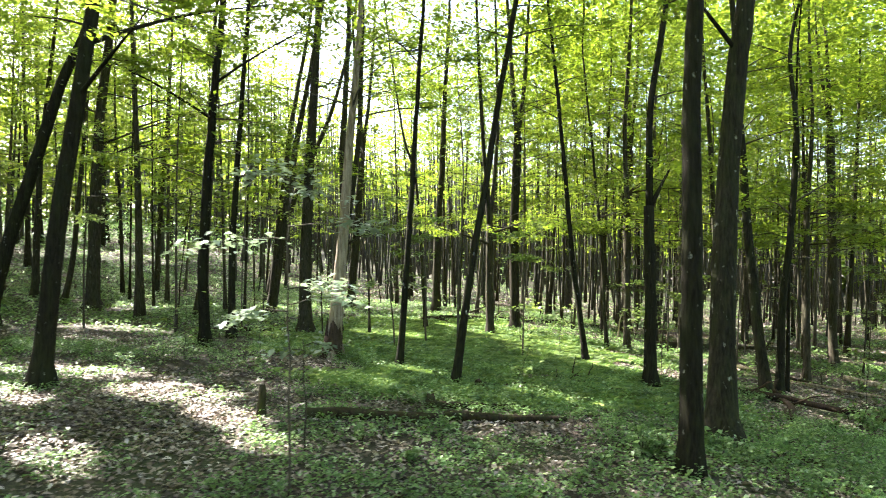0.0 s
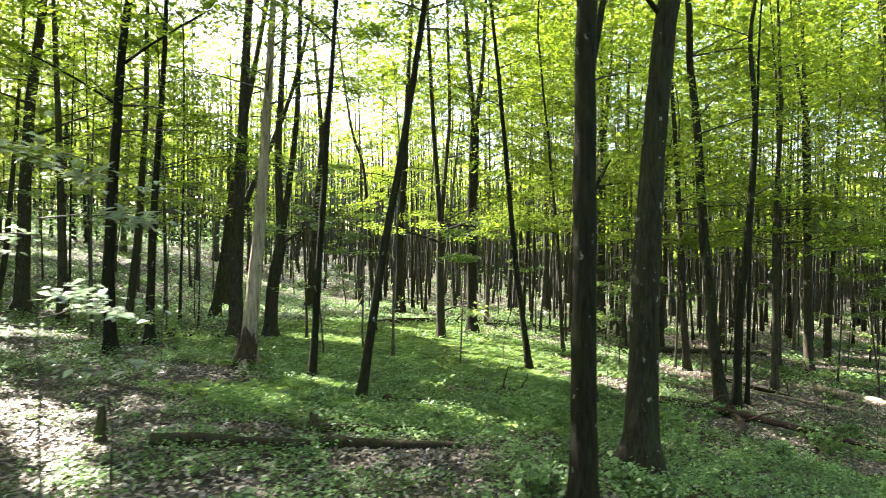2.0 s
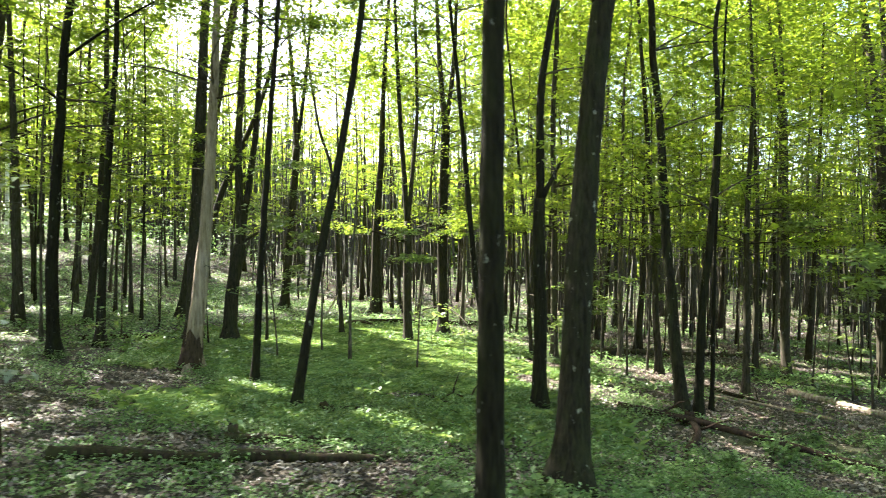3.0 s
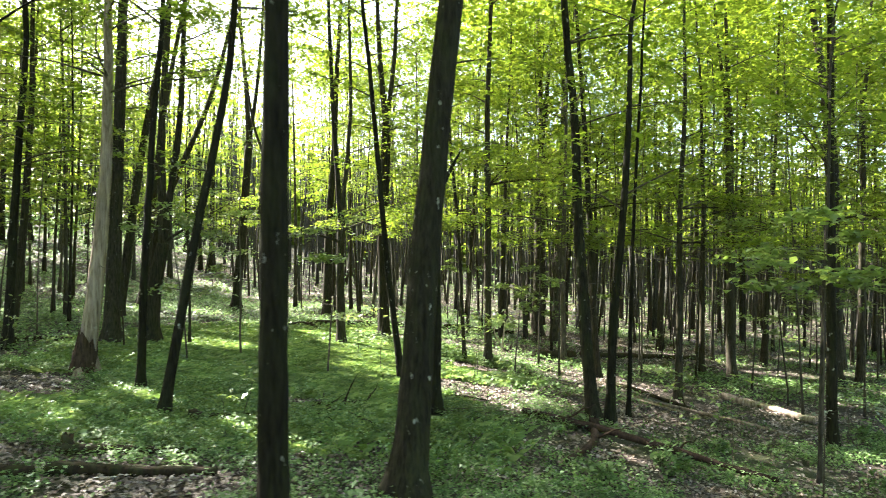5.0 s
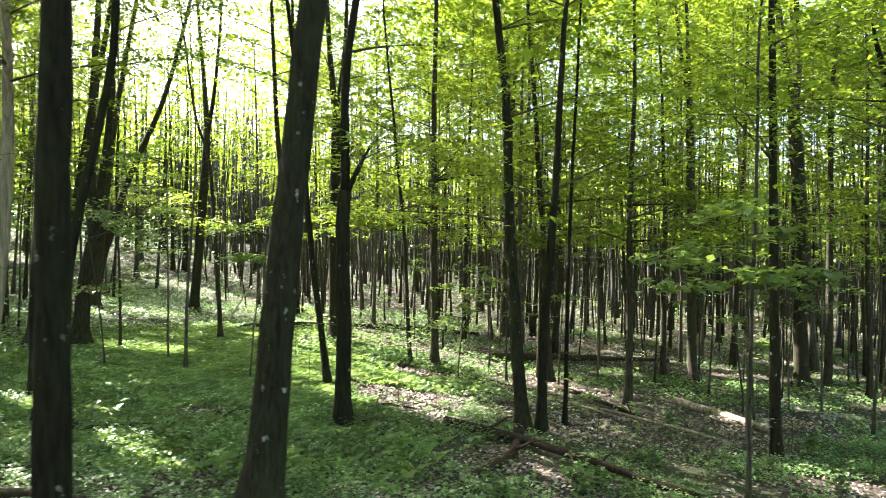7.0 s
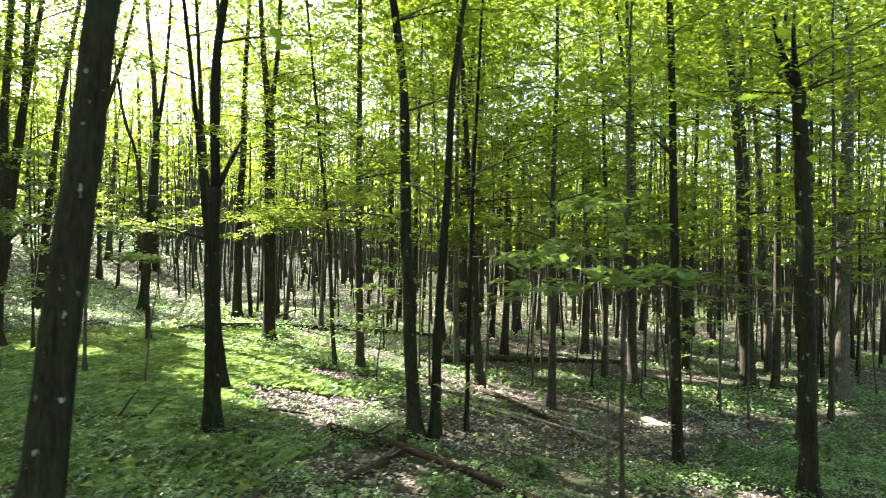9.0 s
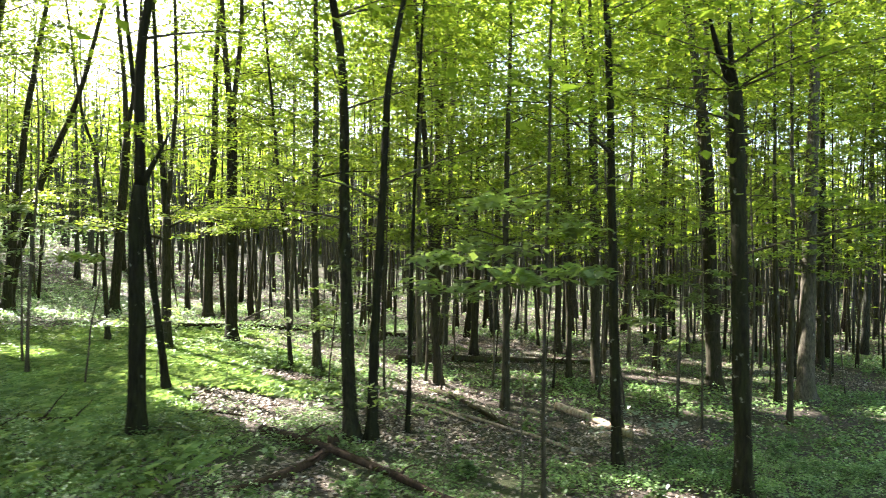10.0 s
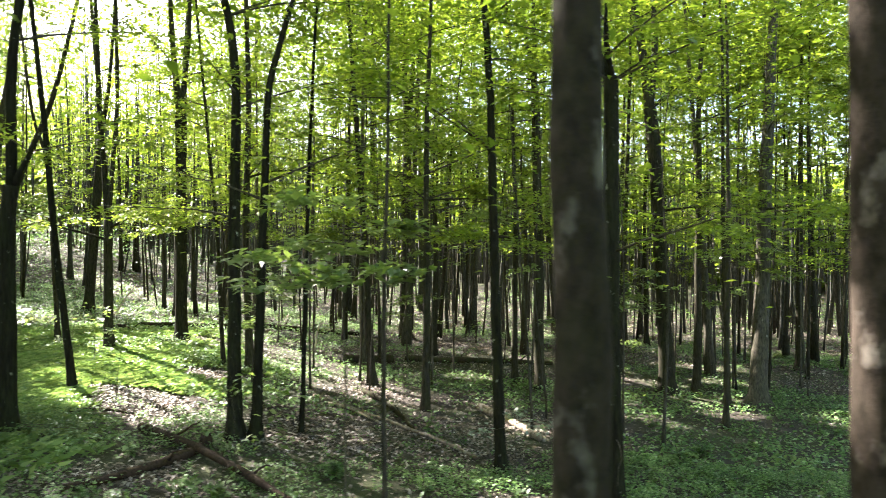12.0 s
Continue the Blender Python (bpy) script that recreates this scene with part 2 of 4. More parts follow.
# ---- gaps in the canopy, where the sun comes down to the ground: x, y, half length, half width, turn in degrees ----
GAPS = [(4.5, 16.75, 3.5, 0.95, -33), (3.5, 12.6, 1.9, 1.15, -30), (5.0, 13.7, 0.8, 0.3, -33), (2.7, 13.6, 0.9, 0.5, -20), (4.3, 11.6, 0.6, 0.35, -30), (3.4, 14.6, 0.8, 0.25, -30), (1.9, 14.7, 0.5, 0.3, 0),
        (1.6, 15.8, 0.8, 0.4, -30), (2.2, 17.4, 0.8, 0.3, -33), (0.6, 17.2, 0.7, 0.25, -20), (1.0, 20.5, 2.4, 0.6, -20), (-4.5, 20.5, 1.5, 0.6, 0), (-1.6, 19.0, 0.9, 0.4, 0), (-2.2, 23.0, 1.2, 0.4, 0),
        (-1.0, 26.0, 2.6, 0.9, 0), (-4.6, 28.5, 1.8, 0.7, 0), (-7.9, 30.4, 1.6, 0.8, 0), (-2.0, 33.0, 2.4, 1.0, 0), (4.5, 24.0, 1.4, 0.4, -20), (-15.0, 27.6, 3.0, 0.9, 20),
        (-5.3, 8.6, 1.2, 0.25, 5), (-3.4, 7.7, 0.7, 0.35, -15), (-5.4, 7.3, 0.9, 0.32, -20), (-6.6, 7.5, 0.7, 0.3, 10), (-2.4, 6.8, 0.6, 0.2, -40), (-1.8, 6.0, 0.35, 0.12, -40), (-3.4, 5.4, 0.5, 0.2, -40),
        (0.3, 3.6, 0.8, 0.4, -38), (-7.3, 13.6, 1.2, 0.3, 0), (-8.6, 18.0, 0.9, 0.35, 0), (-1.2, 14.6, 0.9, 0.3, -20), 
        (9.7, 9.9, 0.5, 0.10, -20), (11.5, 16.2, 0.9, 0.25, -10), (13.0, 18.6, 1.2, 0.25, 0), (12.2, 14.6, 0.6, 0.15, -20), (15.8, 19.6, 1.0, 0.25, 0), (9.0, 17.3, 0.6, 0.2, 0), (10.5, 20.5, 0.9, 0.25, 0), (9.8, 13.0, 0.35, 0.2, 0), (14.4, 17.0, 0.9, 0.3, 0), (14.2, 15.7, 0.5, 0.18, 0), (16.9, 15.4, 1.1, 0.4, -37), (13.2, 4.4, 0.35, 0.05, -37), (-0.4, 10.0, 0.6, 0.02, -37), (1.6, 8.5, 0.6, 0.02, -37), (16.0, 22.0, 1.5, 0.45, 0), (12.5, 20.0, 0.9, 0.3, 0), (12.0, 27.0, 1.6, 0.4, 0)]


def in_gap(p):
    """Which of these places stand between the sun and one of the gaps' sunlit patches."""
    down = p[:, 2] - ground_z(p[:, 0], p[:, 1])
    gx = p[:, 0] - SUN.x / SUN.z * down
    gy = p[:, 1] - SUN.y / SUN.z * down
    down = p[:, 2] - ground_z(gx, gy)
    gx, gy = p[:, 0] - SUN.x / SUN.z * down, p[:, 1] - SUN.y / SUN.z * down
    hit = np.zeros(len(p), bool)
    for x, y, a, b, turn in GAPS:
        c, s = math.cos(radians(turn)), math.sin(radians(turn))
        u, v = (gx - x) * c + (gy - y) * s, (gy - y) * c - (gx - x) * s
        hit |= (u / (a + 0.18)) ** 2 + (v / (b + 0.18)) ** 2 < rng.uniform(0.8, 1.5, len(p))
    return hit & (down > 1.2) & (rng.random(len(p)) < 0.995)


# ---- trees ----


def smooth_line(points, step):
    """Points at even steps along a bent line, its corners rounded."""
    p = np.asarray(points, float)
    s = np.concatenate([[0], np.cumsum(np.linalg.norm(np.diff(p, axis=0), axis=1))])
    n = max(4, int(s[-1] / step))
    at = np.linspace(0, s[-1], n)
    q = np.stack([np.interp(at, s, p[:, i]) for i in range(3)], 1)
    for _ in range(2):
        q[1:-1] = (q[:-2] + 2 * q[1:-1] + q[2:]) / 4
    return q


def bough(start, az, length, rise, thick):
    """A branch that leaves a stem: its points, and its radii."""
    u = np.linspace(0, 1, 6)[:, None]
    d = np.array([math.cos(az), math.sin(az), 0])
    bend = np.array([-d[1], d[0], 0]) * rng.normal(0, 0.16) * length
    p = np.asarray(start) + d * length * u + bend * u**2 + np.array([0, 0, 1]) * (rise * u - 0.14 * length * u**2)
    return p + rng.normal(0, 0.02, (6, 3)) * u, thick * (1 - 0.85 * u[:, 0])


def foliage(line, count, wide):
    """Where the leaves of one branch hang: flat fans of twigs along it, drooping at their ends."""
    n = max(4, count // 13)
    u = rng.beta(1.7, 1.0, n)
    root = np.stack([np.interp(u, np.linspace(0, 1, len(line)), line[:, i]) for i in range(3)], 1)
    ahead = line[-1] - line[0]
    a = math.atan2(ahead[1], ahead[0]) + rng.choice([-1.0, 1.0], n) * rng.uniform(0.15, 1.25, n)
    reach = wide * rng.uniform(0.9, 2.6, n)
    k = rng.integers(0, n, count)
    s = rng.random(count) ** 0.8
    at = root[k] + np.stack([np.cos(a[k]), np.sin(a[k]), -0.22 * s], 1) * (reach[k] * s)[:, None]
    return at + rng.normal(0, 1, (count, 3)) * np.array([0.06, 0.06, 0.03])


WOOD = "trees of the wood"


def tree(x, y, r, lean, forks=(), height=None, low=2.8, boughs=None, per=215, size=0.078, crown=800, spread=1.7, bark=None, label="", leafy=True, limbs=(), twigs=3, fine=0.22):
    """A slim forest tree. lean: (height, sideways, perhaps backwards) along its stem; forks: the same for the stems above a fork."""
    height = height or 6.5 + 62 * min(r, 0.17) + rng.uniform(-1, 1.5)
    base = new("tree")
    base.location = (x, y, float(ground_z(x, y)))
    # Trees farther back get paler bark, the light on them put into its colour.
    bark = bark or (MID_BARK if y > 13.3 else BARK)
    sway = rng.uniform(0, 6), rng.normal(0, 0.012)

    def stem(start, pts, top, r0, r1, foot):
        pts = [p if len(p) == 3 else (*p, start[1] * (start[2] > 0.5) + 0.03 * math.sin(p[0] * 0.7 + sway[0]) + sway[1] * p[0]) for p in pts]
        line = [start] + [(dx, dy, h) for h, dx, dy in pts]
        h, dx, _ = pts[-1]
        h0, dx0 = pts[-2][:2] if len(pts) > 1 else (start[2], start[0])
        slope = np.clip((dx - dx0) / max(h - h0, 0.3), -0.2, 0.2)
        for f in (0.33, 0.66, 1.0):
            hh = h + (top - h) * f
            if top > h + 0.5:
                line.append((dx + slope * (hh - h) * (1 - 0.35 * f) + rng.normal(0, 0.10), line[-1][1] + rng.normal(0, 0.10), hh))
        q = smooth_line(line, fine)
        wob = np.cumsum(rng.normal(0, 1, (len(q), 2)), 0)
        wob = wob - np.linspace(0, 1, len(q))[:, None] * wob[-1]
        q[:, :2] += 0.0035 * wob * smooth01(q[:, 2:] / 0.6)
        share = (q[:, 2] - q[0, 2]) / max(q[-1, 2] - q[0, 2], 1e-3)
        rad = r0 + (r1 - r0) * share**0.9
        if foot:
            rad = rad * (1 + 0.32 * np.exp(-np.maximum(q[:, 2], 0) / 0.14))
        v, f = tube(q, rad, 14 if r0 > 0.09 else 10 if r0 > 0.05 else 7, 0.035, (int(rng.integers(3, 6)), 0.75 if r0 > 0.13 else 0.5, 0.22 if r0 > 0.13 else 0.16) if foot else None)
        return q, rad, v, f

    stems = []
    if forks:
        q, rad, v, f = stem((0, 0, -0.15), lean, lean[-1][0], r * 1.1, r * 0.9, True)
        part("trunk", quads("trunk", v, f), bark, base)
        for n, fork in enumerate(forks):
            thick = r * (0.68 if n == 0 else 0.55)
            short = fork[-1][0] - q[-1, 2] < 1.2
            q2, rad2, v, f = stem(tuple(q[-1] - np.array([0, 0, 0.05])), fork, fork[-1][0] + 0.2 if short else height * rng.uniform(0.9, 1.02), thick, 0.012, False)
            part("limb", quads("limb", v, f), bark, base)
            stems.append((q2, rad2))
        stems.insert(0, (q, rad))
    else:
        q, rad, v, f = stem((0, 0, -0.15), lean, height, r * 1.08, 0.012, True)
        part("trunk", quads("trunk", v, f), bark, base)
        stems.append((q, rad))
    spots, lit = [], []
    for h, turn, length, rise in limbs:
        q, rad = stems[0]
        i = int(np.argmin(abs(q[:, 2] - h)))
        line, thick = bough(q[i], radians(turn), length, rise, min(rad[i] * 0.42, 0.035))
        v, f = tube(smooth_line(line, 0.25), np.linspace(thick[0], 0.006, len(smooth_line(line, 0.25))), 6, 0.03)
        limb = part("limb", quads("limb", v, f), bark, base)
        for _ in range(5):
            start = line[int(rng.integers(2, 6))]
            twig, thin = bough(start, radians(turn) + rng.normal(0, 0.8), length * rng.uniform(0.2, 0.4), rng.uniform(0, 0.4), 0.009)
            v, f = tube(twig, np.maximum(thin, 0.003), 5)
            part("branch", quads("branch", v, f), TWIG, limb)
            if leafy:
                lit.append(foliage(twig, int(per * 0.55), 0.22))
    for _ in range(twigs):
        q, rad = stems[0]
        i = int(rng.integers(len(q) // 8, max(len(q) // 8 + 1, min(len(q) - 2, len(q) * 2 // 3))))
        length = rng.uniform(0.3, 1.1)
        line, thick = bough(q[i], rng.uniform(0, 2 * np.pi), length, length * rng.uniform(-0.05, 0.3), 0.008)
        part("dead_twig", quads("dead_twig", *tube(line, np.maximum(thick, 0.002), 4)), TWIG, base)
    count = boughs if boughs is not None else int(8 + height * 0.9)
    for _ in range(count):
        q, rad = stems[int(rng.integers(len(stems)))]
        ok = np.nonzero(q[:, 2] > low)[0]
        if not len(ok):
            continue
        i = ok[int(len(ok) * rng.random() ** 0.85)]
        part_up = (q[i, 2] - low) / max(height - low, 1)
        length = rng.uniform(0.8, 2.3) * (1.15 - 0.5 * part_up) * (0.75 + 2.5 * min(r, 0.15))
        line, thick = bough(q[i], rng.uniform(0, 2 * np.pi), length, length * rng.uniform(0.08, 0.45 + 0.7 * part_up), min(rad[i] * 0.35, 0.018))
        if in_gap(line[2:] + np.array(base.location)).mean() > 0.4:
            continue
        v, f = tube(line, np.maximum(thick, 0.003), 5)
        part("branch", quads("branch", v, f), TWIG, base)
        if leafy:
            spots.append(foliage(line, int(per * length / 1.4), 0.16 + 0.13 * length))
    if leafy:
        q = max((s[0] for s in stems), key=lambda s: s[-1, 2])
        top = q[-1] + rng.normal(0, 1, (crown, 3)).clip(-2, 2) * np.array([spread, spread, 1.2]) - np.array([0, 0, 1.0])
        many = sum(len(s) for s in spots)
        spots = np.vstack([*spots, top])
        sizes = np.where(np.arange(len(spots)) < many, size, 0.115 if q[-1, 2] < 8.5 else 0.23 if height > 11.5 else 0.17)
        keep = ~in_gap(spots + np.array(base.location))
        spots, sizes = np.vstack([spots[keep], *lit]), np.concatenate([sizes[keep], np.full(sum(len(s) for s in lit), size)])
        v, f = leaves(spots, sizes)
        part("crown", quads("crown", v, f), CANOPY_LEAF, base, smooth=False)
    tagged(base, label or "slim dark-barked forest tree with sunlit yellow-green leaves", "tree", WOOD)
    return base


def wild_shape(x, y, r, height, per, size, low, boughs, crown, crown_size):
    """A tree deeper in the wood, from its own foot: the stem with its branches, and the leaves."""
    foot = np.array([x, y, float(ground_z(x, y))])
    lean = rng.normal(0, 0.035, 2) + np.array([0.012, 0])
    u = np.linspace(0, 1, 12)
    q = np.stack([lean[0] * height * u + 0.12 * np.sin(u * rng.uniform(3, 8) + rng.uniform(0, 6)) * u, lean[1] * height * u, -0.15 + height * u], 1)
    pieces = [tube(q, r * (1.1 - 1.0 * u**0.9) * (1 + 0.5 * (u == 0)), 7, 0.03)]
    spots = []
    for _ in range(boughs):
        h = low + (height - low) * rng.random() ** 0.9
        start = np.array([np.interp(h, q[:, 2], q[:, i]) for i in range(3)])
        length = rng.uniform(0.9, 2.4)
        line, thick = bough(start, rng.uniform(0, 2 * np.pi), length, length * rng.uniform(0.1, 0.3 + 0.8 * h / height), min(r * 0.3, 0.02))
        pieces.append(tube(line[::2], np.maximum(thick[::2], 0.004), 4))
        spots.append(foliage(line, int(per * length / 1.5), 0.2 + 0.16 * length))
    many = sum(len(s) for s in spots)
    spots = np.vstack([*spots, q[-1] + rng.normal(0, 1, (crown, 3)).clip(-2, 2) * np.array([1.5, 1.5, 1.3]) - np.array([0, 0, 1.2])])
    sizes = np.where(np.arange(len(spots)) < many, size, crown_size)
    keep = ~in_gap(spots + foot)
    return foot, joined(pieces), leaves(spots[keep], sizes[keep])


def wild_tree(x, y, r, height, per, size, low, boughs, crown=350, crown_size=0.28):
    foot, wood, green = wild_shape(x, y, r, height, per, size, low, boughs, crown, crown_size)
    base = new("tree")
    base.location = foot
    # Distance picks the grey bark: light on deeper stems put into the colour.
    part("trunk", quads("trunk", *wood), (LIT_GREY_BARK if y < 26 else FAR_BARK) if rng.random() < 0.5 else MID_BARK, base)
    part("crown", quads("crown", *green), CANOPY_LEAF, base, smooth=False)
    return tagged(base, "slender forest tree standing deeper in the wood", "tree", WOOD)


def wild_wood(name, label, shapes):
    """Many such trees out of view, added for shade, as one wood."""
    woods, greens = [], []
    for foot, (wv, wf), (gv, gf) in shapes:
        woods.append((wv + foot, wf))
        greens.append((gv + foot, gf))
    tagged(part(name, quads(name, *joined(greens)), CANOPY_LEAF, smooth=False), label, "woods", kind="stuff")
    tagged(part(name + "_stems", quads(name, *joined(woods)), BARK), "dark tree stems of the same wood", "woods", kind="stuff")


# ---- the trees along the way, from one side of the view to the other ----
# Crowns of the left trees, above the view, are widened to shade the ground.
tree(-5.07, 7.76, 0.117, [(1.31, 0.16), (2.73, 0.35), (4.14, 0.58), (4.85, 0.67)], low=3.4, crown=1500, spread=2.3, limbs=[(4.4, 25, 2.2, 1.3), (3.7, 330, 1.6, 1.0)])
tree(-9.56, 12.9, 0.141, [(1.6, 0.45), (2.9, 0.86), (4.19, 1.27), (5.37, 1.68), (6.08, 2.1)], crown=2000, spread=2.5)
tree(-9.67, 17.05, 0.171, [(3.09, 0.06), (5.43, 0.14), (7.61, 0.34)], crown=2000, spread=2.5, limbs=[(4.6, 10, 3.4, 1.6), (5.4, 200, 2.2, 0.9), (4.0, 350, 2.6, 1.2)])
tree(-11.90, 18, 0.099, [(3.82, 0.16), (5.46, 0.33)], crown=2000, spread=2.5)
tree(-11.05, 18, 0.082, [(1.44, 0.3), (5.22, 0.71), (7.85, 0.87)], crown=2000, spread=2.5)
tree(-4.51, 11.78, 0.103, [(1.42, -0.08, 0.07), (3.59, 0.04, 0.09), (5.32, 0.26, -0.11), (6.61, 0.33, 0.06)], crown=1200, limbs=[(4.3, 190, 2.2, 1.5), (5.0, 350, 2.0, 1.3)])
tree(-6.39, 16, 0.093, [(2.34, 0.29), (4.99, 0.45), (7.63, 0.49)], crown=1200)
tree(-4.47, 13.08, 0.082, [(1.77, -0.07, 0.28), (4.11, 0.09, 0.25), (5.86, 0.19, 0.31), (7.03, 0.47, -0.28)], crown=1200)
tree(-3.15, 14.18, 0.143, [(1.83, -0.05, 0.21), (4.03, 0.07, 0.12), (6.78, 0.28, -0.13)], crown=1100, twigs=34)
tree(-2.54, 14.6, 0.140, [(1.05, 0.02), (2.1, 0.21)], [[(4.19, 0.13), (7.09, 0.27)], [(4.77, 0.54), (7.09, 0.62)]], limbs=[(2.0, 340, 1.6, 1.0)], crown=1000)
tree(-5.03, 18, 0.123, [(2.3, 0.36), (4.6, 0.69), (6.24, 1.02), (9.2, 1.6)], crown=1200)
tree(-2.03, 11.25, 0.128, [(0.86, 0.08, 0.09), (2.14, 0.19, 0.16), (3.7, 0.3, 0.16), (5.98, 0.58, -0.35)], height=9.0, boughs=16, low=2.2, leafy=False, bark=BARE_WOOD, label="dead standing tree, bare pale wood with broken twigs")
tree(-0.75, 10.42, 0.058, [(1.45, 0.13, -0.17), (3.39, 0.26, -0.22), (5.33, 0.35, -0.1), (6.3, 0.46, -0.29)], low=4.0)
tree(0.15, 9.07, 0.062, [(1.55, 0.24, 0.12), (2.79, 0.45, 0.2), (4.27, 0.7, 0.36), (5.67, 0.93, -0.05)], low=4.5)
tree(1.21, 15.8, 0.095, [(1.46, -0.04), (2.85, -0.01)], [[(5.27, -0.2), (7.81, -0.31)], [(5.27, 0.2), (7.81, 0.14)]], limbs=[(2.4, 190, 1.5, 0.6), (2.6, 340, 1.3, 0.6)])
tree(2.03, 17.40, 0.126, [(2.8, -0.02, 0.08), (5.45, 0.06, -0.14)], [[(6.78, -0.09, -0.14), (8.1, -0.15, -0.14)], [(6.78, 0.24, -0.14), (8.1, 0.31, -0.14)]], limbs=[(2.9, 190, 1.6, 0.3), (2.6, 260, 1.5, 0.2)])
tree(2.83, 12.15, 0.057, [(1.83, -0.26), (3.53, -0.42), (5.23, -0.57), (7.26, -0.81)])
tree(4.51, 15.15, 0.083, [(2.99, -0.04, -0.17), (5.37, -0.04, 0.08), (7.75, -0.0, -0.25)], limbs=[(3.1, 200, 1.5, 0.3), (3.9, 340, 1.4, 0.3)])
tree(3.38, 10.07, 0.094, [(1.17, -0.01, -0.0), (2.52, -0.02, 0.02), (2.99, -0.0, 0.08)], [[(3.53, -0.01, 0.08), (4.4, -0.03, 0.08), (5.21, 0.09, 0.08)], [(3.29, 0.16, 0.08), (3.63, 0.36, 0.08)]], low=3.4)
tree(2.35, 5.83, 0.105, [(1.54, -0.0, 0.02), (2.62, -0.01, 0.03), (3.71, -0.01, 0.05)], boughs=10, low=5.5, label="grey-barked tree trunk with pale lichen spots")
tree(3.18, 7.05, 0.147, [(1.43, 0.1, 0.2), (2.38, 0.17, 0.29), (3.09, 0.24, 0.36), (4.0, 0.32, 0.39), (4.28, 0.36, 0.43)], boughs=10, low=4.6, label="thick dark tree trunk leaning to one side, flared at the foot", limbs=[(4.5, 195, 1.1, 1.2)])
tree(5.79, 10.97, 0.097, [(1.23, -0.1, 0.25), (2.99, -0.16, 0.46), (4.75, -0.21, 0.64), (5.81, -0.31, 0.73), (6.51, -0.44, 0.38)])
tree(6.02, 11.10, 0.073, [(1.73, 0.07, -0.0), (3.02, 0.16, -0.11), (4.73, 0.26, -0.15), (6.45, 0.51, 0.56)])
tree(6.49, 11.67, 0.037, [(2.19, 0.06), (3.86, 0.1), (5.52, 0.18)], low=3.5, boughs=5)
# Stems given grey bark below look sunlit: the sun is put into their colour.
tree(6.48, 16.9, 0.069, [(2.28, -0.02), (4.75, 0.01), (7.5, 0.07)], bark=LIT_GREY_BARK)
tree(8.13, 13.85, 0.072, [(3.39, 0.02, 0.03), (5.61, 0.06, -0.12), (7.83, 0.14, 0.15)], limbs=[(3.3, 210, 1.5, 0.2), (3.0, 300, 1.4, 0.2), (3.8, 20, 1.4, 0.2)])
tree(10.46, 16.55, 0.101, [(3.73, -0.03), (6.42, -0.07)], [[(9.1, -0.12)], [(7.76, -0.25), (9.1, -0.41)]])
tree(9.95, 17.05, 0.069, [(3.71, 0.03), (7.19, -0.03), (9.27, -0.18)], limbs=[(3.2, 200, 1.5, 0.2), (3.9, 320, 1.5, 0.3)])
tree(6.80, 23, 0.154, [(3.76, 0.05), (6.66, 0.13)], [[(9.55, -0.01), (11.48, -0.08)], [(9.55, 0.38), (11.48, 0.45)]])
tree(5.30, 20.6, 0.077, [(3.43, 0.07), (7.7, 0.23), (10.27, 0.31)])
tree(4.00, 15.08, 0.046, [(2.87, -0.15), (5.15, -0.35), (7.43, -0.58)], limbs=[(2.8, 240, 1.2, 0.2), (3.2, 300, 1.1, 0.2)])
tree(-0.45, 16.6, 0.054, [(2.68, -0.17), (4.3, -0.3), (4.97, -0.57)])
tree(15.62, 26.6, 0.090, [(4.72, -0.09), (9.25, 0.01)])
tree(9.32, 10.93, 0.074, [(2.49, -0.07, -0.08), (4.83, -0.12, -0.1), (6.38, -0.23, -0.27)])
tree(10.61, 10.13, 0.096, [(1.93, -0.07, -0.04), (4.0, -0.03, 0.13), (5.03, 0.02, 0.29)], [[(5.51, -0.23, 0.29), (6.06, -0.32, 0.29)], [(5.44, -0.09, 0.29), (6.06, -0.03, 0.29)]])
tree(8.05, 9.18, 0.026, [(1.26, -0.0), (2.44, 0.01), (3.62, 0.05), (5.38, 0.07)], low=2.5, boughs=8, per=70, height=6.5, bark=LIT_GREY_BARK)
tree(13.50, 17.42, 0.155, [(2.59, -0.17, -0.18), (5.18, -0.42, -0.52), (6.47, -0.56, -0.58)], [[(7.76, -0.72, -0.58), (9.05, -0.93, -0.58)], [(7.76, -0.44, -0.58), (9.05, -0.49, -0.58)]], limbs=[(3.6, 200, 1.7, 0.3), (4.2, 330, 1.6, 0.3)])
tree(15.12, 16.52, 0.175, [(2.74, 0.29, 0.43), (5.24, 0.33, 0.35), (7.74, 0.66, 0.81), (8.99, 0.92, 1.18)], bark=LIT_GREY_BARK, limbs=[(3.9, 350, 2.0, 0.2), (4.6, 180, 1.8, 0.4), (4.2, 270, 1.6, 0.2)])
tree(14.41, 16.3, 0.062, [(3.94, -0.08), (7.66, -0.13)])
tree(6.67, 15.45, 0.026, [(2.2, 0.04), (4.4, 0.08)], boughs=4, height=7, bark=LIT_GREY_BARK, label="thin pale stem standing in sunlight")
tree(6.94, 15.4, 0.081, [(2.69, -0.13), (5.58, -0.31), (7.89, -0.48)], limbs=[(3.0, 180, 1.6, 0.2), (3.6, 330, 1.5, 0.3), (2.9, 260, 1.3, 0.2)])
tree(-5.85, 21, 0.126, [(2.55, 0.27), (5.9, 0.61), (9.26, 1.23)])
tree(-6.12, 21.5, 0.121, [(1.34, 0.26), (3.75, 0.95), (6.17, 2.07), (7.38, 2.5)])
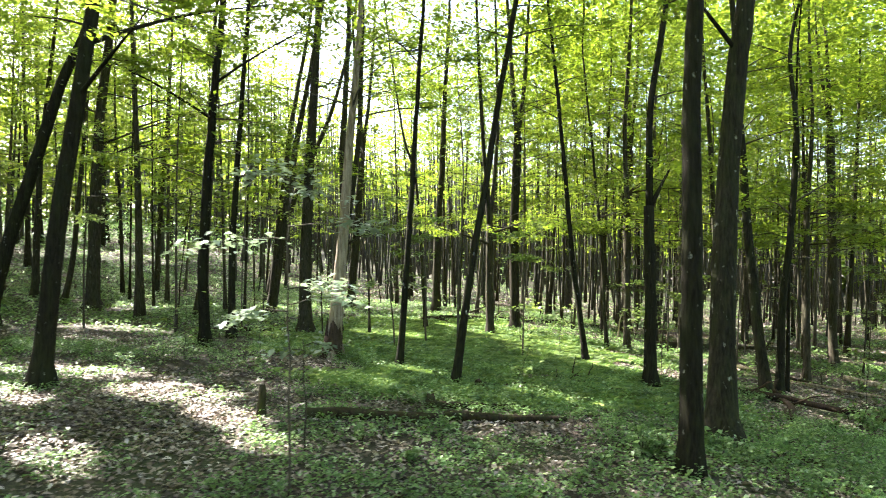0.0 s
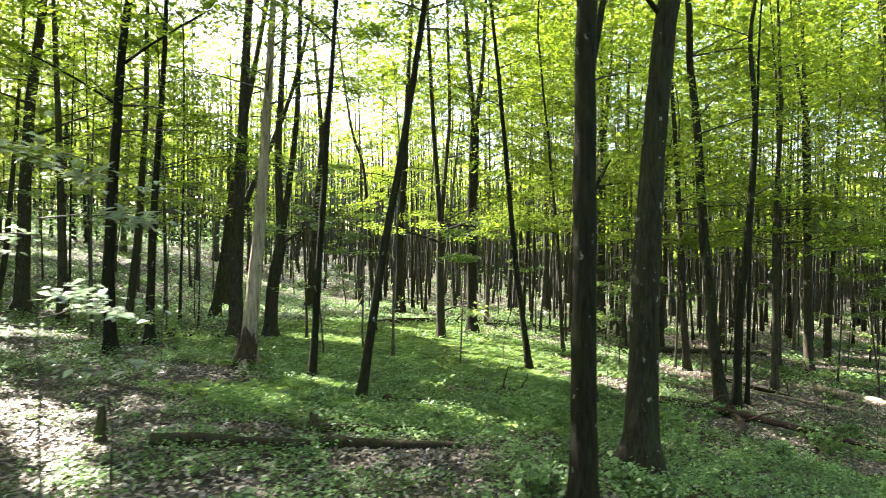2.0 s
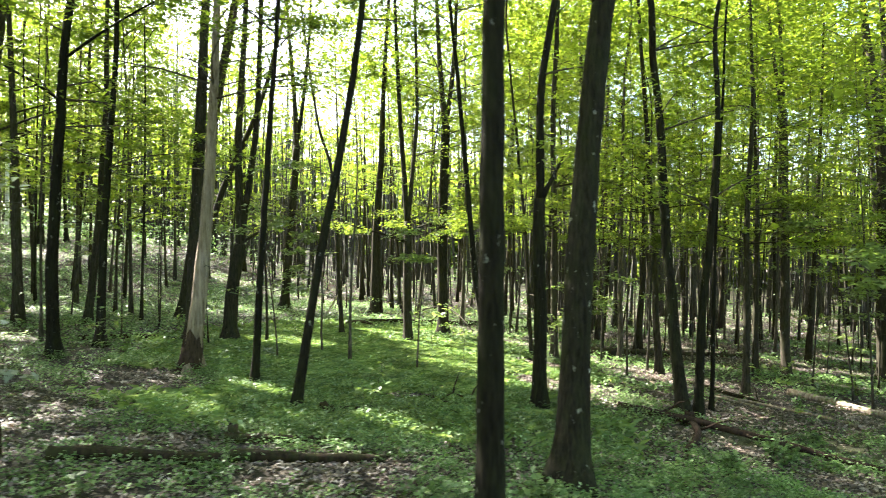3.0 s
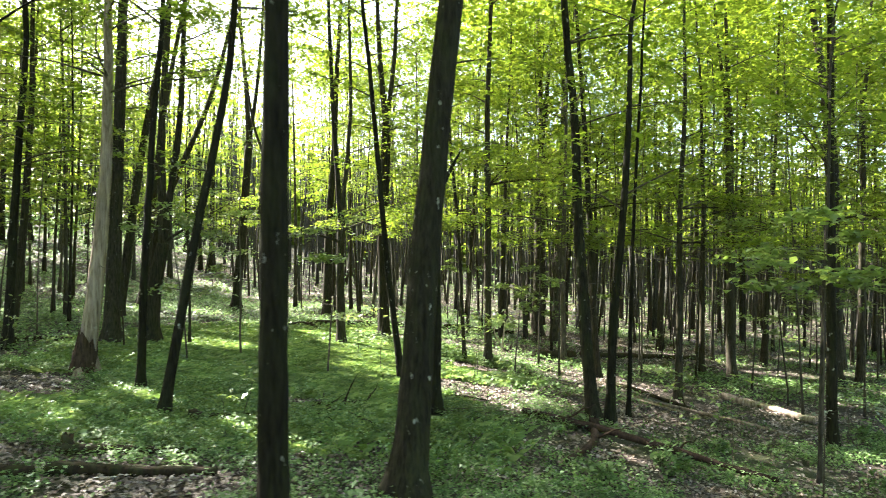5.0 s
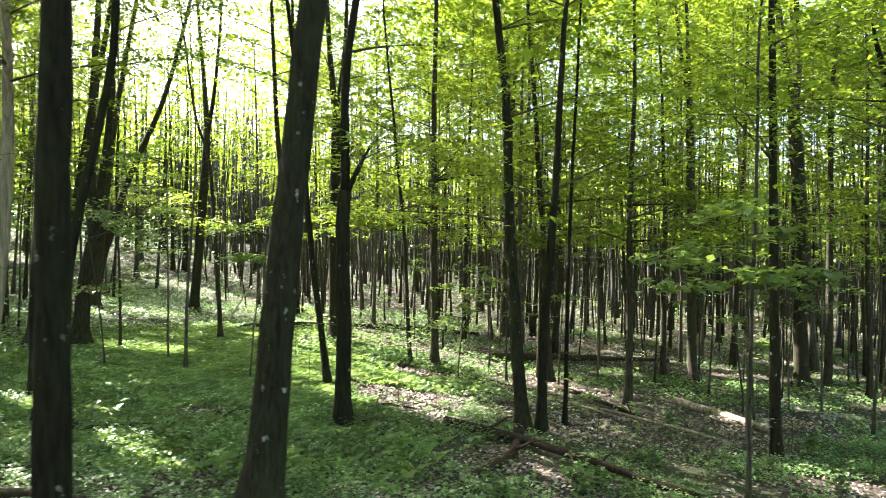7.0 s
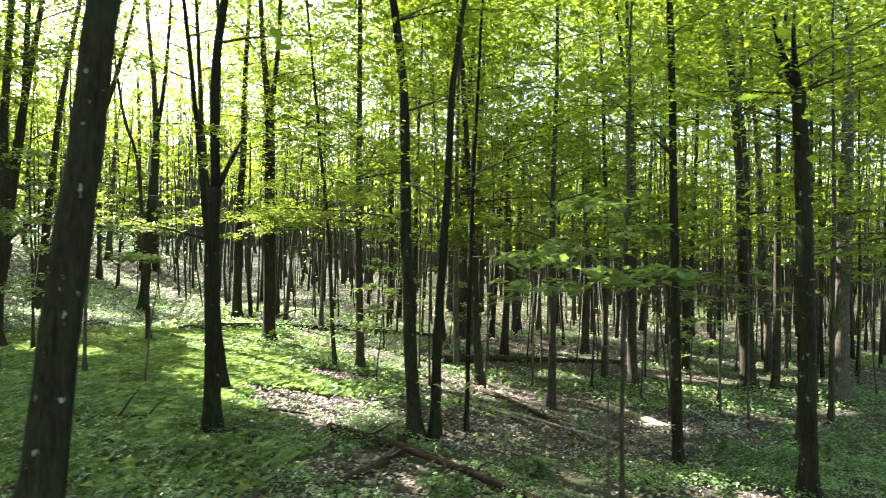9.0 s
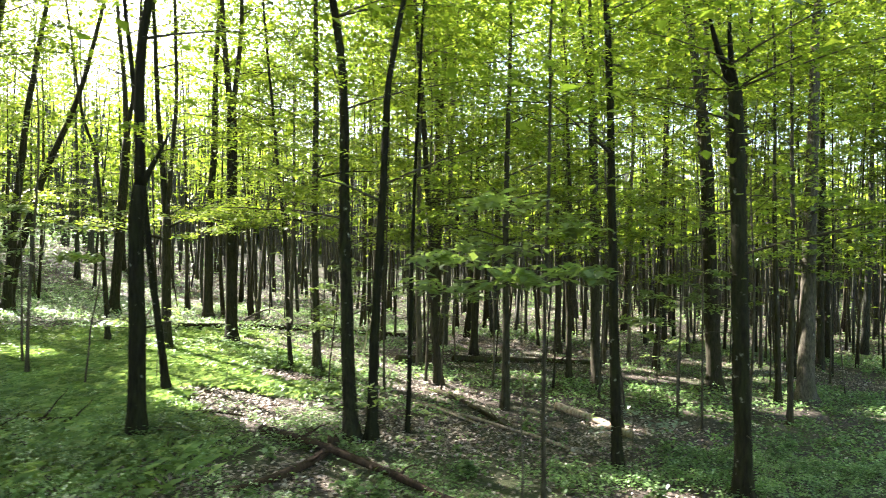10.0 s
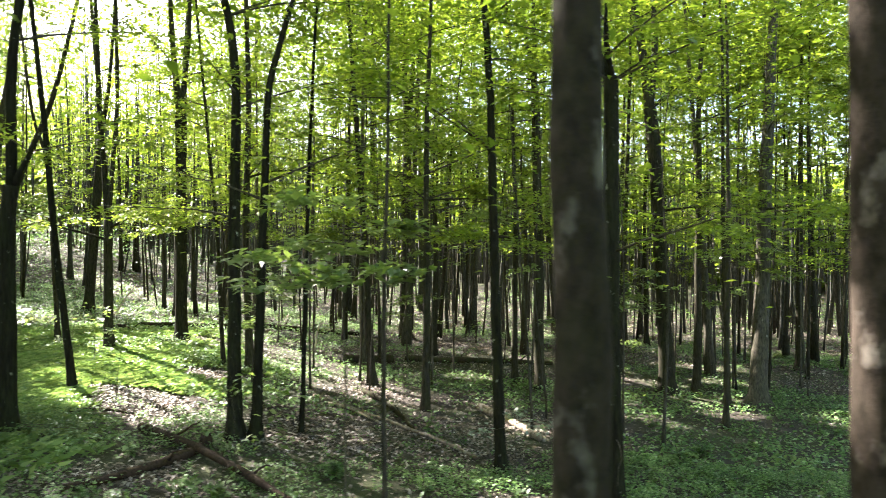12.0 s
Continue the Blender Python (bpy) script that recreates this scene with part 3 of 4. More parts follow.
tree(-3.35, 22.3, 0.135, [(2.82, 0.24), (5.57, 0.42)], [[(7.4, 0.29), (9.05, 0.14)], [(7.4, 0.66), (9.42, 0.84)]])
tree(-0.28, 22, 0.141, [(3.13, 0.1), (5.54, 0.26), (8.15, 0.36)])
tree(19.08, 22.4, 0.116, [(4.53, -0.04), (11.48, -0.03)])
tree(9.39, 5.5, 0.139, [(2.46, 0.0), (3.4, 0.0), (3.88, -0.0)], boughs=8, low=5.5, height=15, bark=BARK_SMOOTH, label="thick tree trunk with mottled grey-brown bark, very near")
tree(10.97, 6, 0.159, [(2.79, -0.03), (4.17, -0.04)], boughs=8, low=5.5, height=15, bark=SUN_PATCHED_BARK, label="thick tree trunk, pale sun patches painted into its bark colour")
tree(14.18, 17.5, 0.093, [(3.94, 0.08), (7.22, 0.12)])
tree(13.64, 14.5, 0.053, [(3.73, 0.06), (6.85, 0.08)])

# the snag's foot: red-brown rot where the bark has gone
snag_foot = [o for o in scene.objects if o.name.startswith("tree") and abs(o.location.x + 2.03) < 0.06][0]
q = np.array([(0.0, 0.0, -0.1), (0.01, 0.0, 0.05), (0.02, 0.01, 0.2), (0.035, 0.02, 0.38), (0.05, 0.03, 0.55)])
v, f = tube(q, [0.25, 0.215, 0.18, 0.158, 0.138], 16, 0.06)
top = v[:, 2] > 0.45
v[top, 2] += rng.uniform(-0.36, 0.22, top.sum())
part("rotten_base", quads("rotten_base", v, f), RED_WOOD, snag_foot, "crumbling red-brown rotten foot")

# ---- the wood deeper in; unseen woods added beside and behind the camera for shade ----
placed = [(o.location.x, o.location.y) for o in scene.objects if o.name.startswith("tree")]


def free(x, y, gap):
    return all((x - a) ** 2 + (y - b) ** 2 > gap * gap for a, b in placed)


def scatter(count, xs, ys, gap, test):
    out, tries = [], 0
    while len(out) < count and tries < count * 40:
        tries += 1
        x, y = rng.uniform(*xs), rng.uniform(*ys)
        stem = np.column_stack([np.full(10, x), np.full(10, y), ground_z(x, y) + np.arange(1, 11)])
        if test(x, y) and free(x, y, gap) and in_gap(stem).mean() < 0.25:
            placed.append((x, y))
            out.append((x, y))
    return out


def clearing(x, y, tall):
    """Lower trees along a narrow opening to the sky."""
    return min(tall, 1.5 + 0.3 * (y - 3)) if abs(x - 6.5 - 0.15 * (y - 3)) < 1.4 else tall


for x, y in scatter(60, (-14, 26), (18, 26), 0.9, lambda x, y: abs(x - 4) < 4 + 0.8 * y):
    r = rng.choice([0.03, 0.045, 0.06, 0.08, 0.11], p=[0.3, 0.3, 0.2, 0.12, 0.08])
    wild_tree(x, y, r, clearing(x, y, 6 + 60 * r + rng.uniform(0, 3) + (2.5 if x > 8 else 0)), 190, 0.115, 2.4 if x < -6 else rng.uniform(2.4, 4.8), 13, 1300 if x > 8 else 900, 0.155)
for x, y in scatter(130, (-34, 44), (26, 44), 1.0, lambda x, y: abs(x - 4) < 6 + 0.82 * y):
    r = rng.choice([0.04, 0.06, 0.08, 0.12, 0.16], p=[0.25, 0.3, 0.2, 0.15, 0.1])
    tall = 8 + 50 * r + rng.uniform(0, 3)
    if -14 < x < -4:
        tall = min(tall, rng.uniform(8.0, 10.5)) if x > -8 else min(tall, rng.uniform(9.5, 12.5))
    elif x > 8:
        tall = tall + 2.5
    wild_tree(x, y, r, clearing(x, y, tall), 92, 0.155 if x < -3 else 0.17, 2.0 if x < -7 else rng.uniform(2.6, 5.2), 14, 230 if x < -3 else 520 if x < 8 else 800, 0.22 if x < -3 else 0.25)
for x, y in scatter(52, (-36, -5), (15, 35), 1.1, lambda x, y: x < -2 - 0.3 * (y - 14)):
    wild_tree(x, y, rng.choice([0.035, 0.05, 0.07, 0.10]), rng.uniform(9.5, 13.5), 95, 0.15, 2.3, 15, 480, 0.24)
for x, y in scatter(18, (17, 40), (20, 42), 1.0, lambda x, y: x > 6 + 0.48 * y):
    wild_tree(x, y, rng.uniform(0.035, 0.10), rng.uniform(11, 15), 60, 0.20, 3.8, 15, 300, 0.3)
for x, y in scatter(40, (-7, 20), (12.5, 25), 0.6, lambda x, y: abs(x - 4) < 2 + 0.72 * y):
    wild_tree(x, y, rng.uniform(0.014, 0.030), rng.uniform(5, 8.5), 42, 0.11, 2.8, 8, 60, 0.12)
# Unseen trees beside the view, added to shade the ground.
shapes = [wild_shape(x, y, rng.uniform(0.06, 0.16), rng.uniform(10, 15), 34, 0.30, 3.0, 15, 600, 0.40)
          for x, y in scatter(50, (-36, -8), (6, 30), 1.5, lambda x, y: x < -3.5 - 0.74 * y)]
shapes += [wild_shape(x, y, rng.uniform(0.06, 0.16), rng.uniform(11, 17), 45, 0.26, 3.0, 15, 400, 0.36)
           for x, y in scatter(24, (-32, 42), (-5, 20), 2.0, lambda x, y: x < -7 - 0.62 * y or x > 17 + 0.66 * y)]
# More unseen trees, placed only to shade the near ground and trunks.
for x, y in ((-3.6, 1.0), (-6.2, 3.4), (-8.6, 6.0), (-1.0, -3.2), (3.2, -3.6), (7.4, -3.0), (11.6, -1.2), (13.4, 2.6), (15.6, 5.4), (-7.0, -1.5),
             (-12.5, 13.6), (-14.6, 15.2), (-15.6, 12.4), (-13.4, 11.0), (-17.4, 14.4), (-16.8, 17.6), (-11.0, 11.4)):
    shapes.append(wild_shape(x, y, rng.uniform(0.09, 0.15), rng.uniform(12, 15), 40, 0.26, 6.0, 12, 900, 0.34))
wild_wood("woods_beside", "unseen green wood beside the view, added to cast shade", shapes)
# Unseen wood behind the camera, added to keep skylight off the trunks.
wild_wood("woods_behind", "unseen green wood behind the camera, added to block skylight",
          [wild_shape(x, y, rng.uniform(0.06, 0.16), rng.uniform(9, 15), 16, 0.52, 0.8, 14, 120, 0.62)
           for x, y in scatter(76, (-30, 40), (-24, -6.8), 1.7, lambda x, y: True)])


def far_woods():
    """The wood that closes the view all round: stems and leaves without end."""
    stems, spots, sizes = [], [], []
    for _ in range(600):
        a, d = rng.uniform(0.1, 3.04) if rng.random() < 0.72 else rng.uniform(3.04, 6.4), 40 + 55 * rng.random() ** 0.8
        x, y = 4 + d * math.cos(a), 8 + d * math.sin(a)
        if y < 46 and abs(x - 4) < 40 and y > -24:
            continue
        z, h = float(ground_z(x, y)), rng.uniform(10, 17)
        lean = rng.normal(0, 0.4, 2)
        stems.append(tube([(x, y, z - 0.2), (x + lean[0], y + lean[1], z + h)], [rng.uniform(0.06, 0.18), 0.03], 6))
        n = 150 if 0.3 < a < 2.84 else 110
        spots.append(np.array([x, y, z]) + rng.normal(0, 1, (n, 3)) * np.array([1.9, 1.9, 0]) + np.outer(rng.uniform(2.6, 5.2) + (h - 3.2) * rng.beta(1.3, 1.2, n), [0, 0, 1]))
        sizes.append(np.full(n, 0.012 * d))
    for _ in range(750):
        a, d = rng.uniform(0.5, 2.15), 36 + 60 * rng.random() ** 1.3
        x, y = 4 + d * math.cos(a), 8 + d * math.sin(a)
        z, lean = float(ground_z(x, y)), rng.normal(0, 0.9, 2)
        stems.append(tube([(x, y, z - 0.2), (x + lean[0], y + lean[1], z + rng.uniform(9, 15))], [rng.uniform(0.04, 0.15), 0.03], 4))
    n = 40000
    a, d = np.where(rng.random(n) < 0.76, rng.uniform(0.2, 2.94, n), rng.uniform(2.94, 6.5, n)), rng.uniform(80, 105, n)
    ring = np.stack([4 + d * np.cos(a), 8 + d * np.sin(a), np.zeros(n)], 1)
    ring[:, 2] = ground_z(ring[:, 0], ring[:, 1]) + 15 * rng.beta(1.1, 1.6, n)
    v, f = leaves(np.vstack([*spots, ring]), np.concatenate([*sizes, np.full(n, 1.75)]))
    crowns = part("far_woods", quads("far_woods", v, f), CANOPY_LEAF, smooth=False)
    tagged(crowns, "distant green wood closing the view", "woods", kind="stuff")
    v, f = joined(stems)
    tagged(part("far_stems", quads("far_stems", v, f), FAR_BARK), "distant dark tree stems in the wood", "woods", kind="stuff")


far_woods()


def thicket_stems(name, count, mat, label):
    """Thin bare poles crowding between the farther trees."""
    pieces = []
    for x, y in scatter(count, (-9, 40), (22, 44), 0.45, lambda x, y: abs(x - 4) < 6 + 0.8 * y):
        z, h, lean = float(ground_z(x, y)), rng.uniform(6, 11), rng.normal(0, 0.3, 2)
        r = 0.018 + 0.06 * rng.random() ** 2
        u = np.linspace(0, 1, 5)
        bend = rng.normal(0, 0.10)
        pieces.append(tube(np.stack([x + lean[0] * u + bend * np.sin(5 * u), y + lean[1] * u, z - 0.15 + h * u], 1), r * (1.1 - 0.9 * u), 5))
    tagged(part(name, quads(name, *joined(pieces)), mat), label, "woods", kind="stuff")


thicket_stems("thicket_stems", 170, FAR_BARK, "thin grey stems crowded between distant trees")
thicket_stems("dark_thicket_stems", 110, MID_BARK, "thin dark stems crowded between distant trees")


def undergrowth():
    """Low leafy bushes between the farther trees."""
    spots = []
    for n in range(150):
        x, y = (rng.uniform(-34, -10), rng.uniform(29, 42)) if n % 3 else (rng.uniform(-34, 44), rng.uniform(34, 52))
        if abs(x - 4) > 8 + 0.85 * y or in_gap(np.array([[x, y, float(ground_z(x, y)) + 1.5]]))[0]:
            continue
        h, n = rng.uniform(0.6, 2.6), 60
        spots.append(np.array([x, y, float(ground_z(x, y))]) + rng.normal(0, 1, (n, 3)) * np.array([0.7, 0.7, 0]) + np.outer(h * rng.beta(1.6, 1.2, n), [0, 0, 1]))
    v, f = leaves(np.vstack(spots), 0.20)
    tagged(part("undergrowth", quads("undergrowth", v, f), HERB_LEAF, smooth=False), "low leafy bushes between distant trees", "bushes", kind="stuff")


undergrowth()

pole = new("pole")
pole.location = (-22.3, 36.0, float(ground_z(-22.3, 36.0)))
v, f = tube([(0, 0, -0.3), (0, 0, 2.5), (0.02, 0, 5.2)], [0.10, 0.095, 0.09], 10)
post_mat, _, post_bsdf = material("white_paint", 0.5, 0.4)
post_bsdf.inputs["Base Color"].default_value = (0.72, 0.73, 0.72, 1)
part("post", quads("post", v, f), post_mat, pole)
v, f = tube([(0, 0, 5.19), (0, 0, 5.26)], [0.11, 0.10], 10)
part("cap", quads("cap", v, f), post_mat, pole)
tagged(pole, "straight white pole among distant trees", "pole")

# ---- saplings ----


def sapling(x, y, height, tiers, per=40, size=0.11, lean=(0.0, 0.0), label="thin sapling with pale green leaves in flat tiers", thick=0.011, leaf=None):
    """A thin young tree. tiers: (height, direction in degrees, length) of each leafy branch."""
    base = new("sapling")
    base.location = (x, y, float(ground_z(x, y)))
    u = np.linspace(0, 1, 10)
    q = np.stack([lean[0] * u**1.3, lean[1] * u, -0.05 + height * u], 1) + rng.normal(0, 0.008, (10, 3))
    v, f = tube(q, thick * (1.1 - 0.8 * u), 6)
    part("trunk", quads("trunk", v, f), TWIG, base)
    spots = [q[-1] + rng.normal(0, 1, (per // 2, 3)) * np.array([0.16, 0.16, 0.06])]
    for h, turn, length in tiers:
        start = np.array([np.interp(h, q[:, 2], q[:, i]) for i in range(3)])
        line, rad = bough(start, radians(turn), length, length * rng.uniform(0.12, 0.3), thick * 0.5)
        v, f = tube(line, np.maximum(rad, 0.002), 4)
        part("branch", quads("branch", v, f), TWIG, base)
        spots.append(foliage(line, per, 0.10 + 0.12 * length))
    spots = np.vstack(spots)
    if leaf is None:
        spots = spots[~in_gap(spots + np.array(base.location))]
    v, f = leaves(spots, size)
    part("leaves", quads("leaves", v, f), leaf or SHADE_LEAF, base, smooth=False)
    return tagged(base, label, "sapling", "saplings")


sapling(-1.18, 4.74, 2.55, [(1.45, 200, 0.4), (1.5, 20, 0.45), (1.62, 330, 0.4), (2.0, 190, 0.5), (2.1, 10, 0.55), (2.4, 60, 0.45), (2.45, 250, 0.5)], 60, 0.075, leaf=PALE_SHEEN_LEAF)
sapling(-1.28, 5.73, 1.12, [(0.95, 180, 0.18), (1.0, 20, 0.2)], 16, 0.10, leaf=PALE_SHEEN_LEAF)
sapling(9.50, 10.85, 0.85, [(0.6, 190, 0.4), (0.68, 10, 0.4), (0.75, 90, 0.3), (0.72, 300, 0.35)], 34, 0.07, leaf=PALE_SHEEN_LEAF)
sapling(7.75, 8.62, 3.2, [(2.35, 185, 0.9), (2.55, 200, 0.8), (2.5, 340, 0.7), (2.75, 150, 0.8), (2.9, 20, 0.7), (3.1, 240, 0.6), (2.45, 260, 0.7), (2.7, 90, 0.7)], 90, 0.13)
for x, y in scatter(15, (-9, 17), (12, 24), 0.7, lambda x, y: abs(x - 4) < 2 + 0.75 * y):
    h = rng.uniform(2.2, 5.2)
    sapling(x, y, h, [(h * rng.uniform(0.35, 0.97), rng.uniform(0, 360), rng.uniform(0.5, 1.2)) for _ in range(8)], 70, 0.11,
            tuple(rng.normal(0, 0.25, 2)), thick=0.009 + 0.003 * h)
for x, y in scatter(26, (-5, 14), (8, 22), 0.5, lambda x, y: abs(x - 4) < 2 + 0.7 * y):
    h = rng.uniform(0.4, 1.3)
    sapling(x, y, h, [(h * rng.uniform(0.5, 0.95), rng.uniform(0, 360), rng.uniform(0.12, 0.3)) for _ in range(3)], 12, 0.09,
            tuple(rng.normal(0, 0.08, 2)), "small bare-stemmed seedling with a few leaves", 0.006)

def forb(x, y, h, stems, leaf, label="leafy green plant standing out of the low herbs"):
    """A bushy herb: a few thin stalks, each with a loose ladder of leaves."""
    base = new("leafy_plant")
    base.location = (x, y, float(ground_z(x, y)))
    spots = []
    for _ in range(stems):
        a, out, tall = rng.uniform(0, 2 * np.pi), rng.uniform(0.05, 0.45) * h, h * rng.uniform(0.6, 1.1)
        u = np.linspace(0, 1, 5)
        q = np.stack([math.cos(a) * out * u**1.4, math.sin(a) * out * u**1.4, -0.02 + tall * u], 1)
        part("stalk", quads("stalk", *tube(q, 0.004 * (1.2 - 0.8 * u), 5)), TWIG, base)
        n = int(rng.integers(7, 13))
        t = rng.uniform(0.35, 1.0, n)
        spots.append(np.stack([np.interp(t, u, q[:, i]) for i in range(3)], 1) + rng.normal(0, 1, (n, 3)) * np.array([0.055, 0.055, 0.02]))
    v, f = leaves(np.vstack(spots), leaf, wide=0.7)
    part("leaves", quads("leaves", v, f), HERB_LEAF, base, smooth=False)
    return tagged(base, label, "plant", "leafy plants")


for x, y, h, n in ((1.95, 6.05, 0.34, 12), (2.15, 6.15, 0.28, 9), (2.85, 6.55, 0.32, 12), (3.05, 6.45, 0.25, 8), (6.05, 8.95, 0.36, 12), (6.35, 9.1, 0.25, 8),
                   (3.3, 7.9, 0.2, 8), (1.2, 8.3, 0.22, 8), (5.2, 8.2, 0.22, 9), (8.7, 8.9, 0.3, 10), (9.4, 9.7, 0.25, 8), (7.3, 10.2, 0.28, 9), (10.2, 11.6, 0.35, 10),
                   (11.9, 11.8, 0.4, 12), (12.4, 12.4, 0.3, 9), (8.3, 12.3, 0.3, 9), (-0.3, 8.6, 0.2, 8), (-2.9, 9.8, 0.25, 8), (4.0, 8.7, 0.2, 8), (11.0, 9.0, 0.3, 10)):
    forb(x, y, h, n, 0.075)
for x, y in scatter(34, (-1.5, 11), (5.4, 11.0), 0.25, lambda x, y: True):
    forb(x, y, rng.uniform(0.13, 0.26), 5, rng.uniform(0.06, 0.085))

# ---- fallen wood ----


def fallen(name, a, b, r0, r1, mat, label, category, bend=0.1, sink=0.35, rise=0.0, stubs=0):
    """A fallen log or branch from a to b (plan), half sunk; stubs: broken side twigs."""
    base = new(name)
    base.location = (a[0], a[1], float(ground_z(*a)))
    u = np.linspace(0, 1, 18)
    d = np.array([b[0] - a[0], b[1] - a[1]])
    side = np.array([-d[1], d[0]]) / np.linalg.norm(d)
    xy = d * u[:, None] + side * (bend * np.sin(u * rng.uniform(2.2, 4.5)))[:, None]
    rad = r0 + (r1 - r0) * u
    z = ground_z(a[0] + xy[:, 0], a[1] + xy[:, 1]) - base.location.z + rad * (1 - 2 * sink) + rise * np.sin(u * np.pi) + 0.02
    q = np.column_stack([xy, z])
    v, f = tube(q, rad * (1 + rng.normal(0, 0.05, 18)), 10, 0.06)
    part("wood", quads("wood", v, f), mat, base)
    for _ in range(stubs):
        i = int(rng.integers(3, 16))
        line, thick = bough(q[i], math.atan2(d[1], d[0]) + rng.choice([-1, 1]) * rng.uniform(0.5, 1.2), rng.uniform(0.15, 0.6), rng.uniform(0.02, 0.35), rad[i] * 0.45)
        v, f = tube(line, np.maximum(thick, 0.004), 6, 0.05)
        part("stub", quads("stub", v, f), mat, base)
    return tagged(base, label, category)


MOSSY = "mossy rotting log lying among low plants"
DEAD = "dead fallen branch lying on brown leaf litter"
fallen("fallen_log", (-1.55, 6.95), (-0.06, 7.10), 0.075, 0.06, ROTTEN, MOSSY, "log", 0.05, 0.27)
fallen("fallen_log", (0.02, 7.15), (1.46, 7.24), 0.062, 0.04, ROTTEN, MOSSY, "log", 0.07, 0.22)
fallen("fallen_branch", (-0.22, 7.68), (1.12, 7.88), 0.055, 0.03, ROTTEN, DEAD, "branch", 0.05, 0.2)
fallen("fallen_log", (0.52, 9.08), (2.06, 9.55), 0.055, 0.03, ROTTEN, "dark fallen log with a root lump among green plants", "log", 0.08, 0.2, 0.0, 3)
fallen("fallen_log", (4.66, 10.72), (7.45, 8.98), 0.06, 0.035, RED_WOOD, "long dark fallen stem crossing another branch", "log", 0.08, 0.1, 0.05, 3)
fallen("fallen_branch", (5.60, 10.40), (5.00, 8.75), 0.06, 0.04, RED_WOOD, "dark forked dead branch under a fallen stem", "branch", 0.1, 0.2, 0.0, 1)
fallen("fallen_log", (9.10, 14.05), (10.0, 12.50), 0.07, 0.06, BARE_WOOD, "pale barkless fallen stem on brown litter", "log", 0.03, 0.15)
fallen("fallen_branch", (6.50, 13.40), (7.72, 12.40), 0.022, 0.015, BARE_WOOD, DEAD, "branch", 0.05, 0.1, 0.04)
fallen("fallen_branch", (6.16, 13.73), (8.95, 11.30), 0.032, 0.022, BARE_WOOD, "long thin dead stem across brown litter", "branch", 0.1, 0.05, 0.05, 3)
fallen("fallen_log", (5.95, 17.50), (7.00, 18.15), 0.12, 0.11, ROTTEN, "short thick dark log in the shade", "log", 0.02, 0.25)
fallen("fallen_branch", (-0.70, 18.75), (0.20, 18.55), 0.06, 0.03, ROTTEN, "dark broken wood heap in grass", "branch", 0.08, 0.1, 0.1, 5)
fallen("fallen_branch", (0.85, 22.0), (2.90, 19.70), 0.03, 0.015, TWIG, "thin arched dead branch over grass", "branch", 0.2, 0.1, 0.5, 2)
fallen("fallen_branch", (3.30, 10.85), (4.30, 11.45), 0.03, 0.012, ROTTEN, DEAD, "branch", 0.06, 0.1, 0.03, 6)
fallen("fallen_branch", (3.55, 10.55), (4.05, 11.20), 0.02, 0.008, BARE_WOOD, DEAD, "branch", 0.06, 0.1, 0.05, 3)
fallen("fallen_log", (-5.30, 13.75), (-3.30, 14.50), 0.06, 0.04, ROTTEN, MOSSY, "log", 0.1, 0.25)
fallen("fallen_log", (7.30, 18.60), (11.20, 20.10), 0.09, 0.06, ROTTEN, "long dark fallen log in the shade", "log", 0.1, 0.2, 0.0, 3)
fallen("fallen_log", (-0.1, 19.45), (5.9, 22.1), 0.10, 0.06, ROTTEN, "long mossy fallen log behind sunlit grass", "log", 0.15, 0.2, 0.0, 4)
fallen("fallen_log", (1.70, 10.0), (2.98, 10.58), 0.045, 0.03, ROTTEN, MOSSY, "log", 0.06, 0.2, 0.0, 2)
fallen("fallen_branch", (1.55, 9.95), (2.75, 9.02), 0.032, 0.018, ROTTEN, DEAD, "branch", 0.12, 0.1, 0.03, 2)
fallen("fallen_branch", (6.90, 14.55), (8.00, 12.45), 0.05, 0.03, ROTTEN, DEAD, "branch", 0.1, 0.1, 0.03, 3)
fallen("fallen_branch", (2.9, 6.2), (4.4, 6.6), 0.03, 0.02, ROTTEN, DEAD, "branch", 0.05, 0.2)


def leaning(x, y, dx, dy, h, r, mat, label):
    """A dead pole leaning out of the ground."""
    base = new("dead_pole")
    base.location = (x, y, float(ground_z(x, y)))
    u = np.linspace(0, 1, 8)
    q = np.stack([dx * u + 0.03 * np.sin(6 * u), dy * u, -0.08 + h * u], 1)
    part("wood", quads("wood", *tube(q, r * (1.1 - 0.5 * u), 8, 0.05)), mat, base)
    return tagged(base, label, "dead pole")


leaning(-1.80, 20.7, 0.75, 0.3, 1.1, 0.03, PALE_WOOD, "pale bare dead pole leaning over grass")
leaning(5.00, 18.0, 0.25, 0.1, 0.85, 0.025, PALE_WOOD, "pale broken dead pole beside a log")
leaning(5.10, 18.1, -0.2, 0.1, 0.6, 0.02, PALE_WOOD, "pale broken dead pole beside a log")


def stump(x, y, r, h, mat, label):
    """A broken stump with a jagged top."""
    base = new("stump")
    base.location = (x, y, float(ground_z(x, y)))
    u = np.linspace(0, 1, 7)
    q = np.stack([0.1 * h * u, 0.0 * u, -0.08 + (h + 0.08) * u], 1)
    v, f = tube(q, r * (1.35 - 0.5 * u), 10, 0.08)
    top = v[:, 2] > h * 0.9
    v[top, 2] += rng.uniform(-0.3, 0.25, top.sum()) * h
    part("wood", quads("wood", v, f), mat, base)
    return tagged(base, label, "stump")


